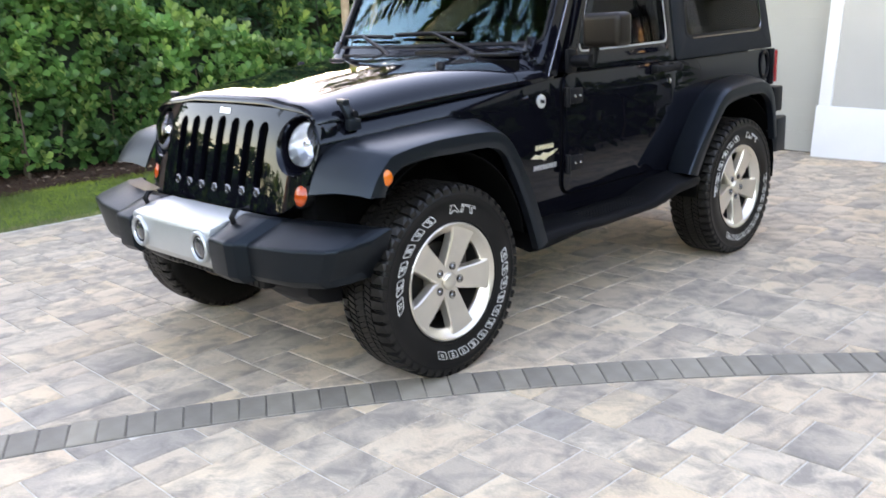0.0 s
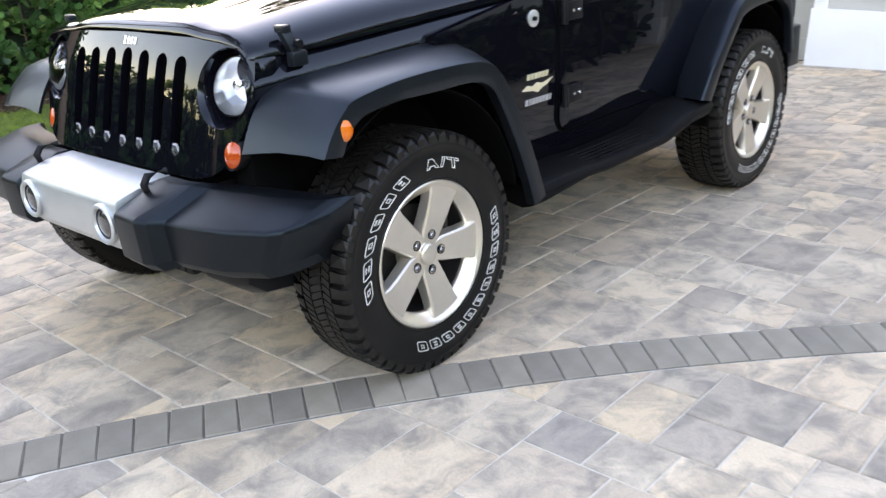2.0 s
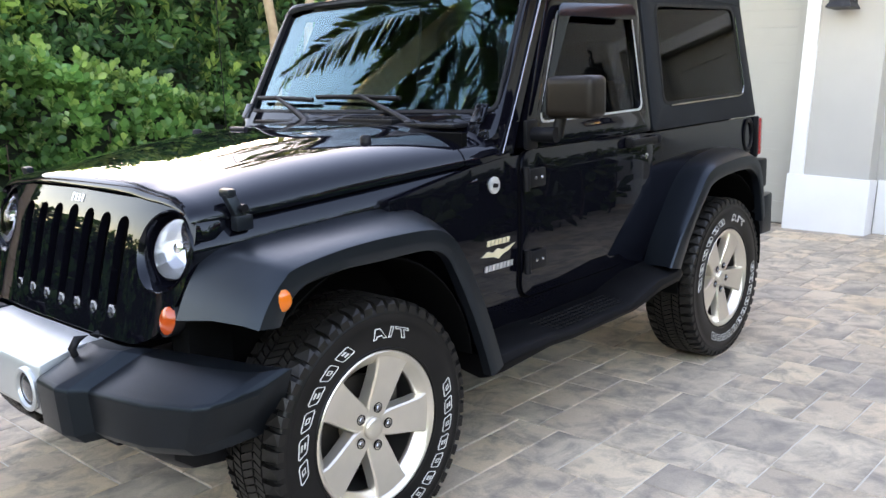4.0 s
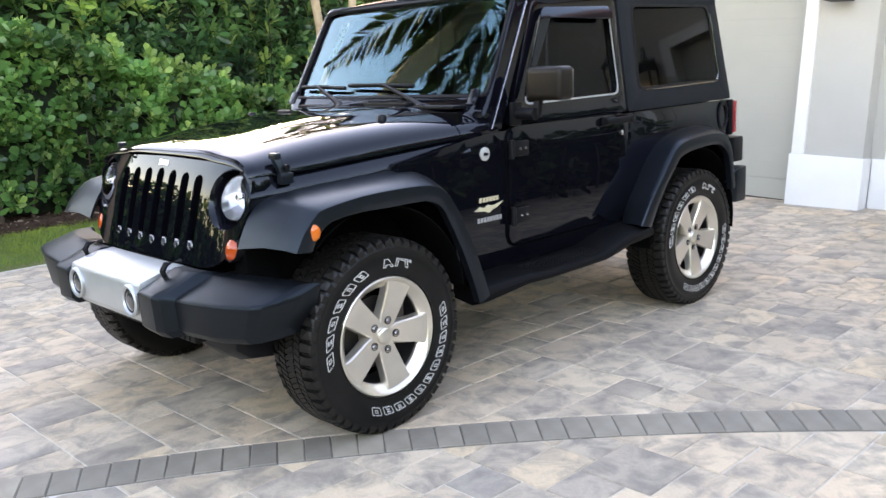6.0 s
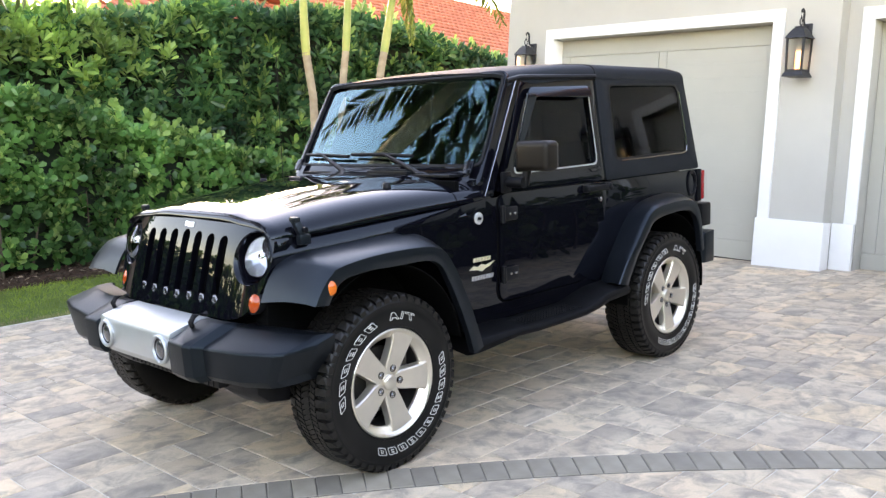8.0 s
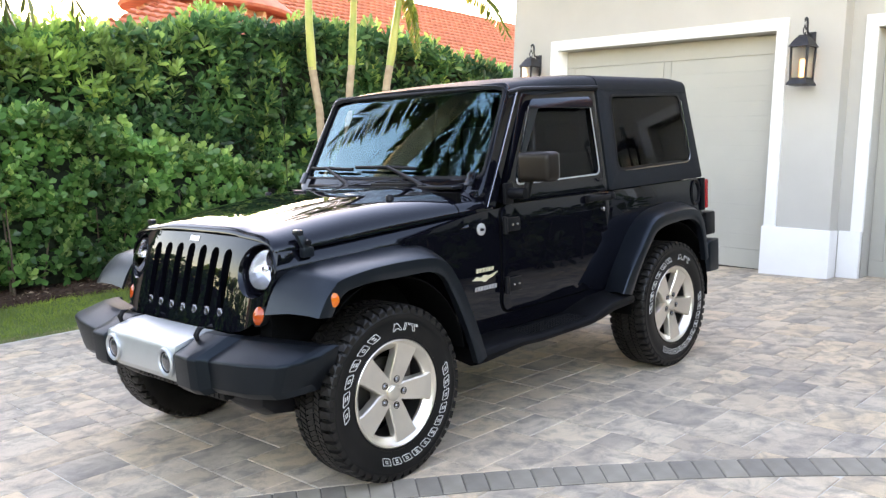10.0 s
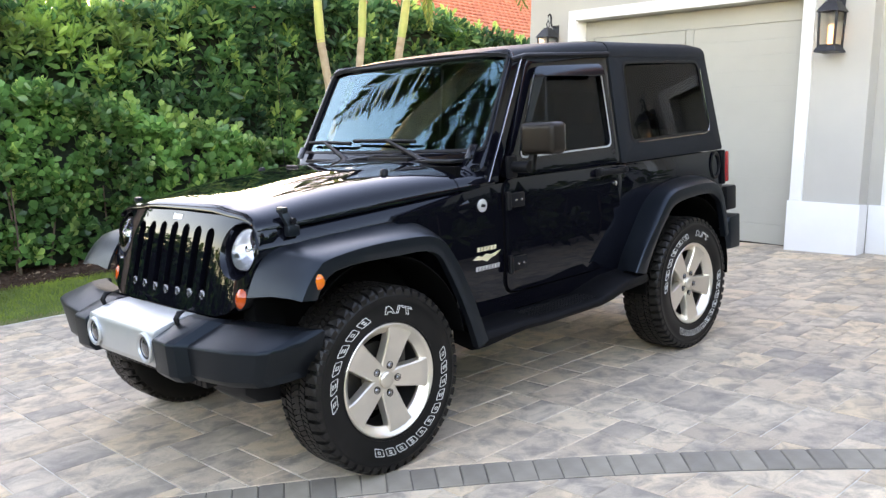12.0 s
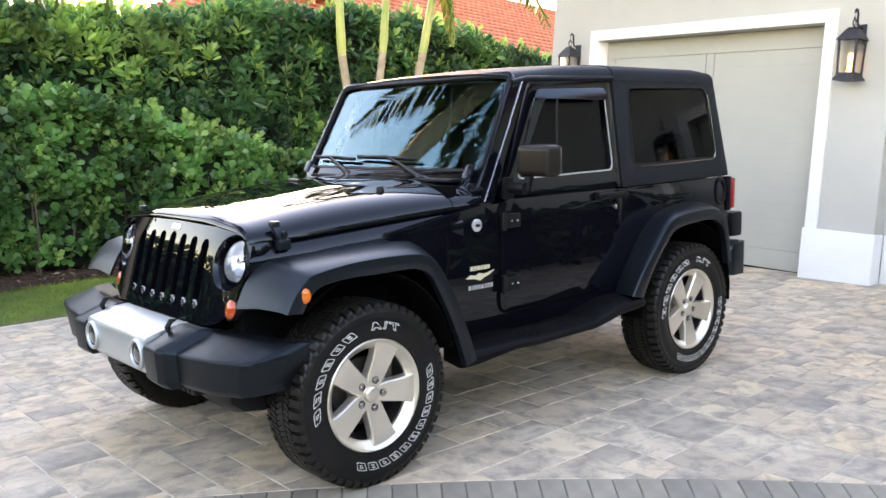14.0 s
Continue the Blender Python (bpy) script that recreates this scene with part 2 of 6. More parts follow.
grass_leaf = leaf_material("grass_blade", [(0.115, 0.200, 0.026), (0.170, 0.265, 0.036), (0.245, 0.315, 0.062)], 0.5, 0.35)
dry_leaf = leaf_material("dry_grass_blade", [(0.34, 0.29, 0.14), (0.42, 0.36, 0.19), (0.22, 0.24, 0.08)], 0.6, 0.3)
chip_mat = mottled("weathered_chip", (0.20, 0.13, 0.09), (0.36, 0.27, 0.20), 25.0, 0.9, 0.3, 90.0)
palm_leaf = leaf_material("palm_leaflet", [(0.08, 0.14, 0.025), (0.14, 0.21, 0.045), (0.30, 0.32, 0.08)], 0.4, 0.3)
# darker copy of palm_leaf, for leaves seen on their shaded side
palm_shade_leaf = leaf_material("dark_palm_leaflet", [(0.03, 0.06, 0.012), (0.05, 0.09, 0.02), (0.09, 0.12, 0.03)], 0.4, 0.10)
# near-black green that puts the shade behind the leaves into the core
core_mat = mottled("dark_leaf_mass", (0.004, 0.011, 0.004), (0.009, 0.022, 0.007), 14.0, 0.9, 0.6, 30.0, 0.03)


# ---- building helpers ----
def finish(name, bm, material, parent=None, label="", smooth=40):
    me = bpy.data.meshes.new(name)
    bmesh.ops.recalc_face_normals(bm, faces=bm.faces)
    bm.to_mesh(me)
    bm.free()
    me.materials.append(material)
    if smooth:
        me.polygons.foreach_set("use_smooth", [True] * len(me.polygons))
        me.set_sharp_from_angle(angle=radians(smooth))
    ob = new(name, me)
    if parent is not None:
        ob.parent = parent
    if label:
        ob["label"] = label
    return ob


def part(name, bm, material, parent, label="", smooth=40):
    """One mesh object under a thing or under one of its parts."""
    return finish(name, bm, material, parent, label, smooth)


def thing(name, label, category, m=Matrix(), group="", kind=""):
    ob = new(name)
    ob.empty_display_size = 0.1
    ob.matrix_basis = m
    return tagged(ob, label, category, group, kind)


def soften(bm, width, segments=2, angle=30):
    if width <= 0:
        return bm
    bmesh.ops.recalc_face_normals(bm, faces=bm.faces)
    edges = [e for e in bm.edges if len(e.link_faces) == 2 and e.calc_face_angle(0) > radians(angle)]
    bmesh.ops.bevel(bm, geom=edges, offset=width, segments=segments, profile=0.6, affect="EDGES", clamp_overlap=True)
    return bm


def box(centre, size, bevel=0.004, turn=None, bm=None, segments=2):
    one = bmesh.new()
    m = Matrix.Translation(centre) @ (turn.to_4x4() if turn is not None else Matrix()) @ Matrix.Diagonal((*size, 1))
    bmesh.ops.create_cube(one, size=1.0, matrix=m)
    soften(one, bevel, segments)
    return join(bm, one)


def join(bm, one):
    if bm is None:
        return one
    me = bpy.data.meshes.new("piece")
    one.to_mesh(me)
    one.free()
    bm.from_mesh(me)
    bpy.data.meshes.remove(me)
    return bm


def loft(rings, closed=True, caps=True, bm=None):
    """Skin through rings of equally many points."""
    one = bmesh.new()
    vs = [[one.verts.new(p) for p in ring] for ring in rings]
    n = len(vs[0])
    for a, b in zip(vs, vs[1:]):
        for i in range(n if closed else n - 1):
            j = (i + 1) % n
            one.faces.new((a[i], a[j], b[j], b[i]))
    if caps and closed:
        one.faces.new(vs[0])
        one.faces.new(vs[-1])
    bmesh.ops.recalc_face_normals(one, faces=one.faces)
    return join(bm, one)


def thick(bm, depth):
    """Gives a sheet a thickness."""
    bmesh.ops.recalc_face_normals(bm, faces=bm.faces)
    bmesh.ops.solidify(bm, geom=bm.faces[:], thickness=depth)
    return bm


def plate(outer, holes, put, depth, bevel=0.0, cut=0):
    """A flat plate with holes; put(a, b, d) lays plan points and depth into space."""
    one = bmesh.new()
    edges = []
    for loop in (outer, *holes):
        vs = [one.verts.new((a, b, 0)) for a, b in loop]
        edges += [one.edges.new((vs[i], vs[(i + 1) % len(vs)])) for i in range(len(vs))]
    bmesh.ops.triangle_fill(one, use_beauty=True, use_dissolve=False, edges=edges)
    if cut:
        lo = min(p[0] for p in outer), min(p[1] for p in outer)
        hi = max(p[0] for p in outer), max(p[1] for p in outer)
        for axis in (0, 1):
            k = max(2, int((hi[axis] - lo[axis]) / cut))
            for i in range(1, k):
                co, no = [0, 0, 0], [0, 0, 0]
                co[axis], no[axis] = lo[axis] + (hi[axis] - lo[axis]) * i / k, 1
                bmesh.ops.bisect_plane(one, geom=one.verts[:] + one.edges[:] + one.faces[:], plane_co=co, plane_no=no)
    up = bmesh.ops.extrude_face_region(one, geom=one.faces[:])
    for v in up["geom"]:
        if isinstance(v, bmesh.types.BMVert):
            v.co.z = depth
    if bevel:
        bmesh.ops.recalc_face_normals(one, faces=one.faces)
        rim = [e for e in one.edges if len(e.link_faces) == 2 and e.calc_face_angle(0) > 1.2 and all(v.co.z > depth / 2 for v in e.verts)]
        bmesh.ops.bevel(one, geom=rim, offset=bevel, segments=2, profile=0.6, affect="EDGES", clamp_overlap=True)
    for v in one.verts:
        v.co = put(*v.co)
    return one


def rounded(poly, radius, steps=4):
    """A closed polygon with its corners rounded."""
    out = []
    n = len(poly)
    for i in range(n):
        p, a, b = Vector(poly[i]), Vector(poly[i - 1]), Vector(poly[(i + 1) % n])
        r = min(radius, (a - p).length * 0.45, (b - p).length * 0.45)
        s, e = p + (a - p).normalized() * r, p + (b - p).normalized() * r
        for k in range(steps + 1):
            t = k / steps
            out.append(tuple(s * (1 - t) ** 2 + p * 2 * t * (1 - t) + e * t * t))
    return out


def circle(r, n, cx=0.0, cy=0.0, ry=None, start=0.0):
    return [(cx + r * math.cos(start + 2 * math.pi * i / n), cy + (ry or r) * math.sin(start + 2 * math.pi * i / n)) for i in range(n)]


def lathe(profile, n, put, bm=None, closed=False):
    """Turns rows of (radius, height) about an axis; put(a, b, h) lays them into space."""
    rings = [[put(r * math.cos(2 * math.pi * i / n), r * math.sin(2 * math.pi * i / n), h) for i in range(n)] for r, h in profile]
    return loft(rings, True, not closed, bm)


def tube(points, radius, n=8, bm=None, radii=None):
    """A round bar along points."""
    pts = [Vector(p) for p in points]
    rings = []
    ref = Vector((0, 0, 1)) if abs((pts[-1] - pts[0]).normalized().z) < 0.9 else Vector((1, 0, 0))
    for i, p in enumerate(pts):
        d = (pts[min(i + 1, len(pts) - 1)] - pts[max(i - 1, 0)]).normalized()
        a = d.cross(ref).normalized()
        b = a.cross(d)
        r = radii[i] if radii else radius
        rings.append([p + a * r * math.cos(2 * math.pi * k / n) + b * r * math.sin(2 * math.pi * k / n) for k in range(n)])
    return loft(rings, True, True, bm)


def from_arrays(name, verts, faces, material, parent=None, smooth=False):
    me = bpy.data.meshes.new(name)
    me.from_pydata(np.asarray(verts).tolist(), [], np.asarray(faces).tolist() if isinstance(faces, np.ndarray) else faces)
    me.materials.append(material)
    if smooth:
        me.polygons.foreach_set("use_smooth", [True] * len(me.polygons))
    ob = new(name, me)
    if parent is not None:
        ob.parent = parent
    return ob


def ground_height(x, y):
    """The lie of the land: the fall of the drive, levelling out far from it."""
    gx = max(-9.0, min(9.0, x))
    gy = max(-9.0, min(10.0, y))
    rise = max(0.0, min(1.0, (y - 3.9) / 1.6)) if y < 12 else 1.0
    return 0.0761 * gx - 0.0342 * gy - 0.035 + 0.14 * rise * rise * (3 - 2 * rise)


# ---- the ground and the drive ----
def ground_sheet():
    bm = bmesh.new()
    xs = [-900, -300, -100, -40, -20, *np.arange(-12, 14.01, 0.5), 20, 40, 100, 300, 900]
    ys = [-900, -300, -100, -40, -20, *np.arange(-12, 14.01, 0.5), 20, 40, 100, 300, 900]
    grid = [[bm.verts.new((x, y, ground_height(x, y))) for x in xs] for y in ys]
    for j in range(len(ys) - 1):
        for i in range(len(xs) - 1):
            bm.faces.new((grid[j][i], grid[j][i + 1], grid[j + 1][i + 1], grid[j + 1][i]))
    return tagged(finish("ground", bm, soil_grass, smooth=60), "short green lawn sloping beside the drive", "ground", kind="structure")


ground = ground_sheet()

# the drive lies in the plane of SLOPE; its own coordinates are those of the parked car
DRIVE = (-6.5, 7.2, -5.0, 3.85)
BAND = (-5.141, -7.584, 8.215, 8.430)
bm = box(((DRIVE[0] + DRIVE[1]) / 2, (DRIVE[2] + DRIVE[3]) / 2, -0.0455), (DRIVE[1] - DRIVE[0], DRIVE[3] - DRIVE[2], 0.08), 0)
pavement = tagged(finish("pavement", bm, sand, smooth=0), "sand-jointed paved driveway of tan and grey concrete stones", "pavement", kind="structure")
pavement.matrix_basis = SLOPE


def clip(poly, nx, ny, c):
    """The part of a convex polygon where nx * x + ny * y <= c."""
    out = []
    for (ax, ay), (bx, by) in zip(poly, poly[1:] + poly[:1]):
        da, db = nx * ax + ny * ay - c, nx * bx + ny * by - c
        if da <= 0:
            out.append((ax, ay))
        if da * db < 0:
            t = da / (da - db)
            out.append((ax + (bx - ax) * t, ay + (by - ay) * t))
    return out


def inset(poly, d):
    cx, cy = sum(p[0] for p in poly) / len(poly), sum(p[1] for p in poly) / len(poly)
    out = []
    n = len(poly)
    for i in range(n):
        p, a, b = Vector(poly[i]), Vector(poly[i - 1]), Vector(poly[(i + 1) % n])
        e1, e2 = (p - a).normalized(), (b - p).normalized()
        n1, n2 = Vector((-e1.y, e1.x)), Vector((-e2.y, e2.x))
        k = max(0.35, 1 + n1.dot(n2))
        out.append(tuple(p + (n1 + n2) * d / k))
    return out


def area(poly):
    return 0.5 * sum(a[0] * b[1] - b[0] * a[1] for a, b in zip(poly, poly[1:] + poly[:1]))


def stone_geometry(poly, top, tilt=(0.0, 0.0)):
    """Vertices and faces of one paving stone with a worn edge."""
    a, b = inset(poly, 0.0028), inset(poly, 0.0060)
    n = len(poly)
    z = lambda p, h: h + tilt[0] * p[0] + tilt[1] * p[1]
    vs = [(*p, -0.03) for p in a] + [(*p, z(p, top - 0.004)) for p in a] + [(*p, z(p, top)) for p in b]
    fs = [[i + n * k, (i + 1) % n + n * k, (i + 1) % n + n * (k + 1), i + n * (k + 1)] for k in (0, 1) for i in range(n)]
    return vs, fs + [[2 * n + i for i in range(n)]]


def lay_pavers():
    """Random rectangles on a ten-centimetre grid, cut along the curved band."""
    rng = random.Random(11)
    nx, ny = int((DRIVE[1] - DRIVE[0]) / 0.1), int((DRIVE[3] - DRIVE[2]) / 0.1)
    taken = np.zeros((nx, ny), bool)
    sizes = [(3, 2), (3, 3), (4, 3), (4, 2), (3, 2), (4, 3), (2, 2), (5, 3)]
    out = []
    for j in range(ny):
        for i in range(nx):
            if taken[i, j]:
                continue
            room = 1
            while i + room < nx and not taken[i + room, j] and room < 6:
                room += 1
            choice = [s for s in sizes if s[0] <= room and room - s[0] != 1 and j + s[1] <= ny] or [(room, min(2, ny - j))]
            w, h = rng.choice(choice)
            taken[i:i + w, j:j + h] = True
            x, y = DRIVE[0] + i * 0.1, DRIVE[2] + j * 0.1
            out.append((x, y, w * 0.1, h * 0.1))
    return out


cx, cy, r_in, r_out = BAND
near, rest = [], []
for x, y, w, h in lay_pavers():
    quad = [(x, y), (x + w, y), (x + w, y + h), (x, y + h)]
    mx, my = x + w / 2, y + h / 2
    d = math.hypot(mx - cx, my - cy)
    ux, uy = (mx - cx) / d, (my - cy) / d
    reach = math.hypot(w, h) / 2
    pieces = []
    if d + reach < r_in or d - reach > r_out:
        pieces = [(quad, False)]
    else:
        base = ux * cx + uy * cy
        inner = clip(quad, ux, uy, base + r_in - 0.003)
        outer = clip(quad, -ux, -uy, -(base + r_out + 0.003))
        pieces = [(p, True) for p in (inner, outer) if len(p) > 2 and area(p) > 0.0012]
    for poly, cut in pieces:
        near_it = math.hypot(mx - 0.35, (my + 1.55)) 
        (near if near_it < 2.45 else rest).append((near_it, poly, cut, (w, h)))
near.sort(key=lambda p: p[0])
near, rest = near[:300], rest + near[300:]
shared = {}
for _, poly, cut, size in near:
    key = None if cut else size
    ox, oy = (sum(p[0] for p in poly) / len(poly), sum(p[1] for p in poly) / len(poly))
    if key is None or key not in shared:
        vs, fs = stone_geometry([(p[0] - ox, p[1] - oy) for p in poly], 0.0)
        me = bpy.data.meshes.new("paver")
        me.from_pydata(vs, [], fs)
        me.materials.append(paver_mat)
        if key:
            shared[key] = me
    else:
        me = shared[key]
    stone = new("paver", me)
    stone.parent = pavement
    stone.location = (ox, oy, random.uniform(-0.0012, 0.0012))
    stone.rotation_euler = (random.gauss(0, 0.002), random.gauss(0, 0.002), random.gauss(0, 0.003))
vs, fs = [], []
for _, poly, cut, size in rest:
    v, f = stone_geometry(poly, random.uniform(-0.0015, 0.001))
    fs += [[k + len(vs) for k in face] for face in f]
    vs += v
outer_pavers = from_arrays("pavers", vs, fs, paver_mat, pavement)
outer_pavers["kind"] = "stuff"

# the dark bedding and the curved soldier course of charcoal bricks
turns = np.linspace(math.atan2(2.6 - cy, -3.85 - cx), math.atan2(-4.9 - cy, 3.2 - cx), 90)
bed = loft([[Vector((cx + r * math.cos(a), cy + r * math.sin(a), z)) for r, z in ((r_in + 0.006, -0.0075), (r_in + 0.006, -0.0022), (r_out - 0.006, -0.0022), (r_out - 0.006, -0.0075))] for a in turns])
part("band_bedding", bed, bedding_mat, pavement, "dark bedding between the border bricks")

step = 0.1065 / r_out
a0, a1 = math.atan2(2.6 - cy, -3.85 - cx), math.atan2(-4.9 - cy, 3.2 - cx)
half = (step * r_out + 0.001) / 2
brick_vs, brick_fs = stone_geometry([(r_in + 0.004, -half * r_in / r_out), (r_out - 0.003, -half), (r_out - 0.003, half), (r_in + 0.004, half * r_in / r_out)], 0.002)
brick_vs = [(x - (r_in + r_out) / 2, y, z) for x, y, z in brick_vs]
brick_mesh = bpy.data.meshes.new("border_brick")
brick_mesh.from_pydata(brick_vs, [], brick_fs)
brick_mesh.materials.append(band_mat)
for k in range(int((a0 - a1) / step)):
    a = a0 - k * step
    brick = new("border_brick", brick_mesh)
    brick.parent = pavement
    brick.location = (cx + math.cos(a) * (r_in + r_out) / 2, cy + math.sin(a) * (r_in + r_out) / 2, random.uniform(-0.001, 0.001))
    brick.rotation_euler = (random.gauss(0, 0.003), random.gauss(0, 0.003), a + random.gauss(0, 0.012))


# ---- the garage front ----
# along x: from the nearer door jamb towards the hedge; y: out of the wall; z: up from the foot of the jamb
GARAGE = Matrix(((0.0652, -0.9979, 0, 6.056), (0.9979, 0.0652, 0, 0.201), (0, 0, 1, 0.454), (0, 0, 0, 1)))


def slab(x0, x1, y0, y1, z0, z1, bevel=0.006, bm=None):
    return box(((x0 + x1) / 2, (y0 + y1) / 2, (z0 + z1) / 2), (x1 - x0, y1 - y0, z1 - z0), bevel, bm=bm)


def structure(name, bm, material, label, category, smooth=20):
    ob = tagged(finish(name, bm, material, smooth=smooth), label, category, kind="structure")
    ob.matrix_basis = GARAGE
    return ob


WALL_TOP = 3.75
front = [(-0.67, -0.4), (0, -0.4), (0, 2.44), (2.86, 2.44), (2.86, -0.4), (3.64, -0.4), (3.64, WALL_TOP), (-0.67, WALL_TOP)]
structure("wall_garage", plate(front, [], lambda a, b, d: Vector((a, -d, b)), 0.22), stucco, "warm grey stucco garage wall with a door opening", "wall")
side = [(-0.92, -0.4), (-0.92, 2.42), (-3.36, 2.42), (-3.36, -0.4), (-3.78, -0.4), (-3.78, WALL_TOP), (-0.67, WALL_TOP), (-0.67, -0.4)]
structure("wall_second_bay", plate(side, [], lambda a, b, d: Vector((a, -0.17 - d, b)), 0.22), stucco, "warm grey stucco wall set back beside the garage", "wall")
structure("wall_side", slab(3.42, 3.638, -7, -0.222, -0.6, WALL_TOP, 0), stucco, "plain stucco side wall of the garage", "wall")
structure("wall_back", slab(-3.78, 3.638, -7.2, -7.002, -0.6, WALL_TOP, 0), stucco, "plain stucco back wall of the garage", "wall")
structure("wall_far_side", slab(-3.78, -3.58, -7, -0.392, -0.6, WALL_TOP, 0), stucco, "plain stucco end wall of the garage", "wall")
structure("wall_third_bay", slab(-6.95, -3.782, -0.39, -0.172, -0.6, WALL_TOP, 0), stucco, "plain stucco wall continuing past the second door", "wall")
structure("garage_floor", slab(-3.69, 3.41, -6.99, -0.42, -0.12, 0.02, 0), sand, "plain concrete garage floor", "floor")


def roof_cap():
    bm = bmesh.new()
    a = [(-11.0, 0.85), (4.2, 0.85), (4.2, -7.8), (-11.0, -7.8)]
    low = [bm.verts.new((x, y, WALL_TOP)) for x, y in a]
    mid = [bm.verts.new((x, y, WALL_TOP + 0.18)) for x, y in a]
    top = [bm.verts.new(p) for p in ((-7.0, -3.5, WALL_TOP + 1.7), (0.2, -3.5, WALL_TOP + 1.7))]
    bm.faces.new(low[::-1])
    for i in range(4):
        bm.faces.new((low[i], low[(i + 1) % 4], mid[(i + 1) % 4], mid[i]))
    bm.faces.new((mid[0], mid[1], top[1], top[0]))
    bm.faces.new((mid[1], mid[2], top[1]))
    bm.faces.new((mid[2], mid[3], top[0], top[1]))
    bm.faces.new((mid[3], mid[0], top[0]))
    return bm


structure("roof_garage", roof_cap(), terracotta, "hipped terracotta roof over the garage", "roof", 20)

# white bands round both openings, and the white plinth
def opening_band(name, x0, x1, y, top, outer):
    band = [(x0, 0.486), (x0, top), (x1, top), (x1, 0.486), (x1 + outer, 0.486), (x1 + outer, top + 0.118), (x0 - outer, top + 0.118), (x0 - outer, 0.486)]
    bm = plate(band, [], lambda a, b, d: Vector((a, y + d, b)), 0.026, 0.004)
    return structure(name, bm, white_trim, "white painted band round a garage door opening", "trim")


opening_band("trim_1", -0.0005, 2.8605, 0.0005, 2.4405, 0.12)
opening_band("trim_2", -3.36, -0.92, -0.1695, 2.4205, 0.115)
structure("jamb_1", slab(-0.02, 0.003, -0.21, 0.0, -0.3, 2.44, 0.002), white_trim, "white painted door jamb", "trim")
structure("jamb_2", slab(2.857, 2.88, -0.21, 0.0, -0.3, 2.44, 0.002), white_trim, "white painted door jamb", "trim")
structure("jamb_3", slab(-0.923, -0.90, -0.38, -0.17, -0.3, 2.42, 0.002), stucco, "cream painted door jamb", "trim")
structure("baseboard_pillar", slab(-0.70, 0.012, -0.12, 0.042, -0.4, 0.485, 0.005), white_trim, "white painted plinth at the foot of the pillar", "plinth")
structure("baseboard_pillar_return", slab(-0.911, -0.702, -0.30, -0.128, -0.4, 0.485, 0.005), white_trim, "white painted plinth set back beside the pillar", "plinth")
structure("baseboard_far_pillar", slab(2.848, 3.67, -0.12, 0.042, -0.4, 0.485, 0.005), white_trim, "white painted plinth at the foot of the wall", "plinth")
structure("baseboard_second_bay", slab(-3.79, -3.35, -0.30, -0.128, -0.4, 0.485, 0.005), white_trim, "white painted plinth at the foot of the wall", "plinth")


def garage_door(name, x0, x1, y, top):
    """A panelled door of planked fields between flat rails and stiles."""
    door = thing(name, "putty-coloured planked garage door, shut", "garage door", GARAGE, kind="structure")
    w, mid = x1 - x0, (x0 + x1) / 2
    part("door_leaf", slab(x0, x1, y - 0.05, y - 0.016, 0.012, top, 0.002), door_paint, door, smooth=0)
    rails = [(x0, x1, top - 0.20, top - 0.003), (x0, x1, 0.014, 0.21)]
    for a, b, z0, z1 in rails:
        part("rail", slab(a, b, y - 0.017, y, z0, z1, 0.004), door_paint, door, smooth=0)
    for a, b in ((x0 + 0.002, x0 + 0.13), (mid - 0.10, mid - 0.006), (mid + 0.006, mid + 0.10), (x1 - 0.13, x1 - 0.002)):
        part("stile", slab(a, b, y - 0.017, y - 0.0015, 0.212, top - 0.202, 0.004), door_paint, door, smooth=0)
    for a, b in ((x0 + 0.132, mid - 0.102), (mid + 0.102, x1 - 0.132)):
        n = 13
        z0, z1 = 0.214, top - 0.204
        for k in range(n):
            za, zb = z0 + (z1 - z0) * k / n, z0 + (z1 - z0) * (k + 1) / n
            part("plank", slab(a, b, y - 0.017, y - 0.009, za + 0.0003, zb - 0.0003, 0.0008), door_paint, door, smooth=0)
    part("bottom_seal", slab(x0, x1, y - 0.045, y - 0.004, -0.012, 0.0125, 0.004), plastic_black, door, "black rubber seal")
    return door


garage_door("door_1", 0.004, 2.856, -0.16, 2.438)
garage_door("door_2", -3.358, -0.924, -0.33, 2.418)
structure("door_pull", box((-0.90 - 0.02, -0.158, 1.30), (0.02, 0.02, 0.16), 0.005), silver, "small metal strike plate on the door jamb", "fitting")


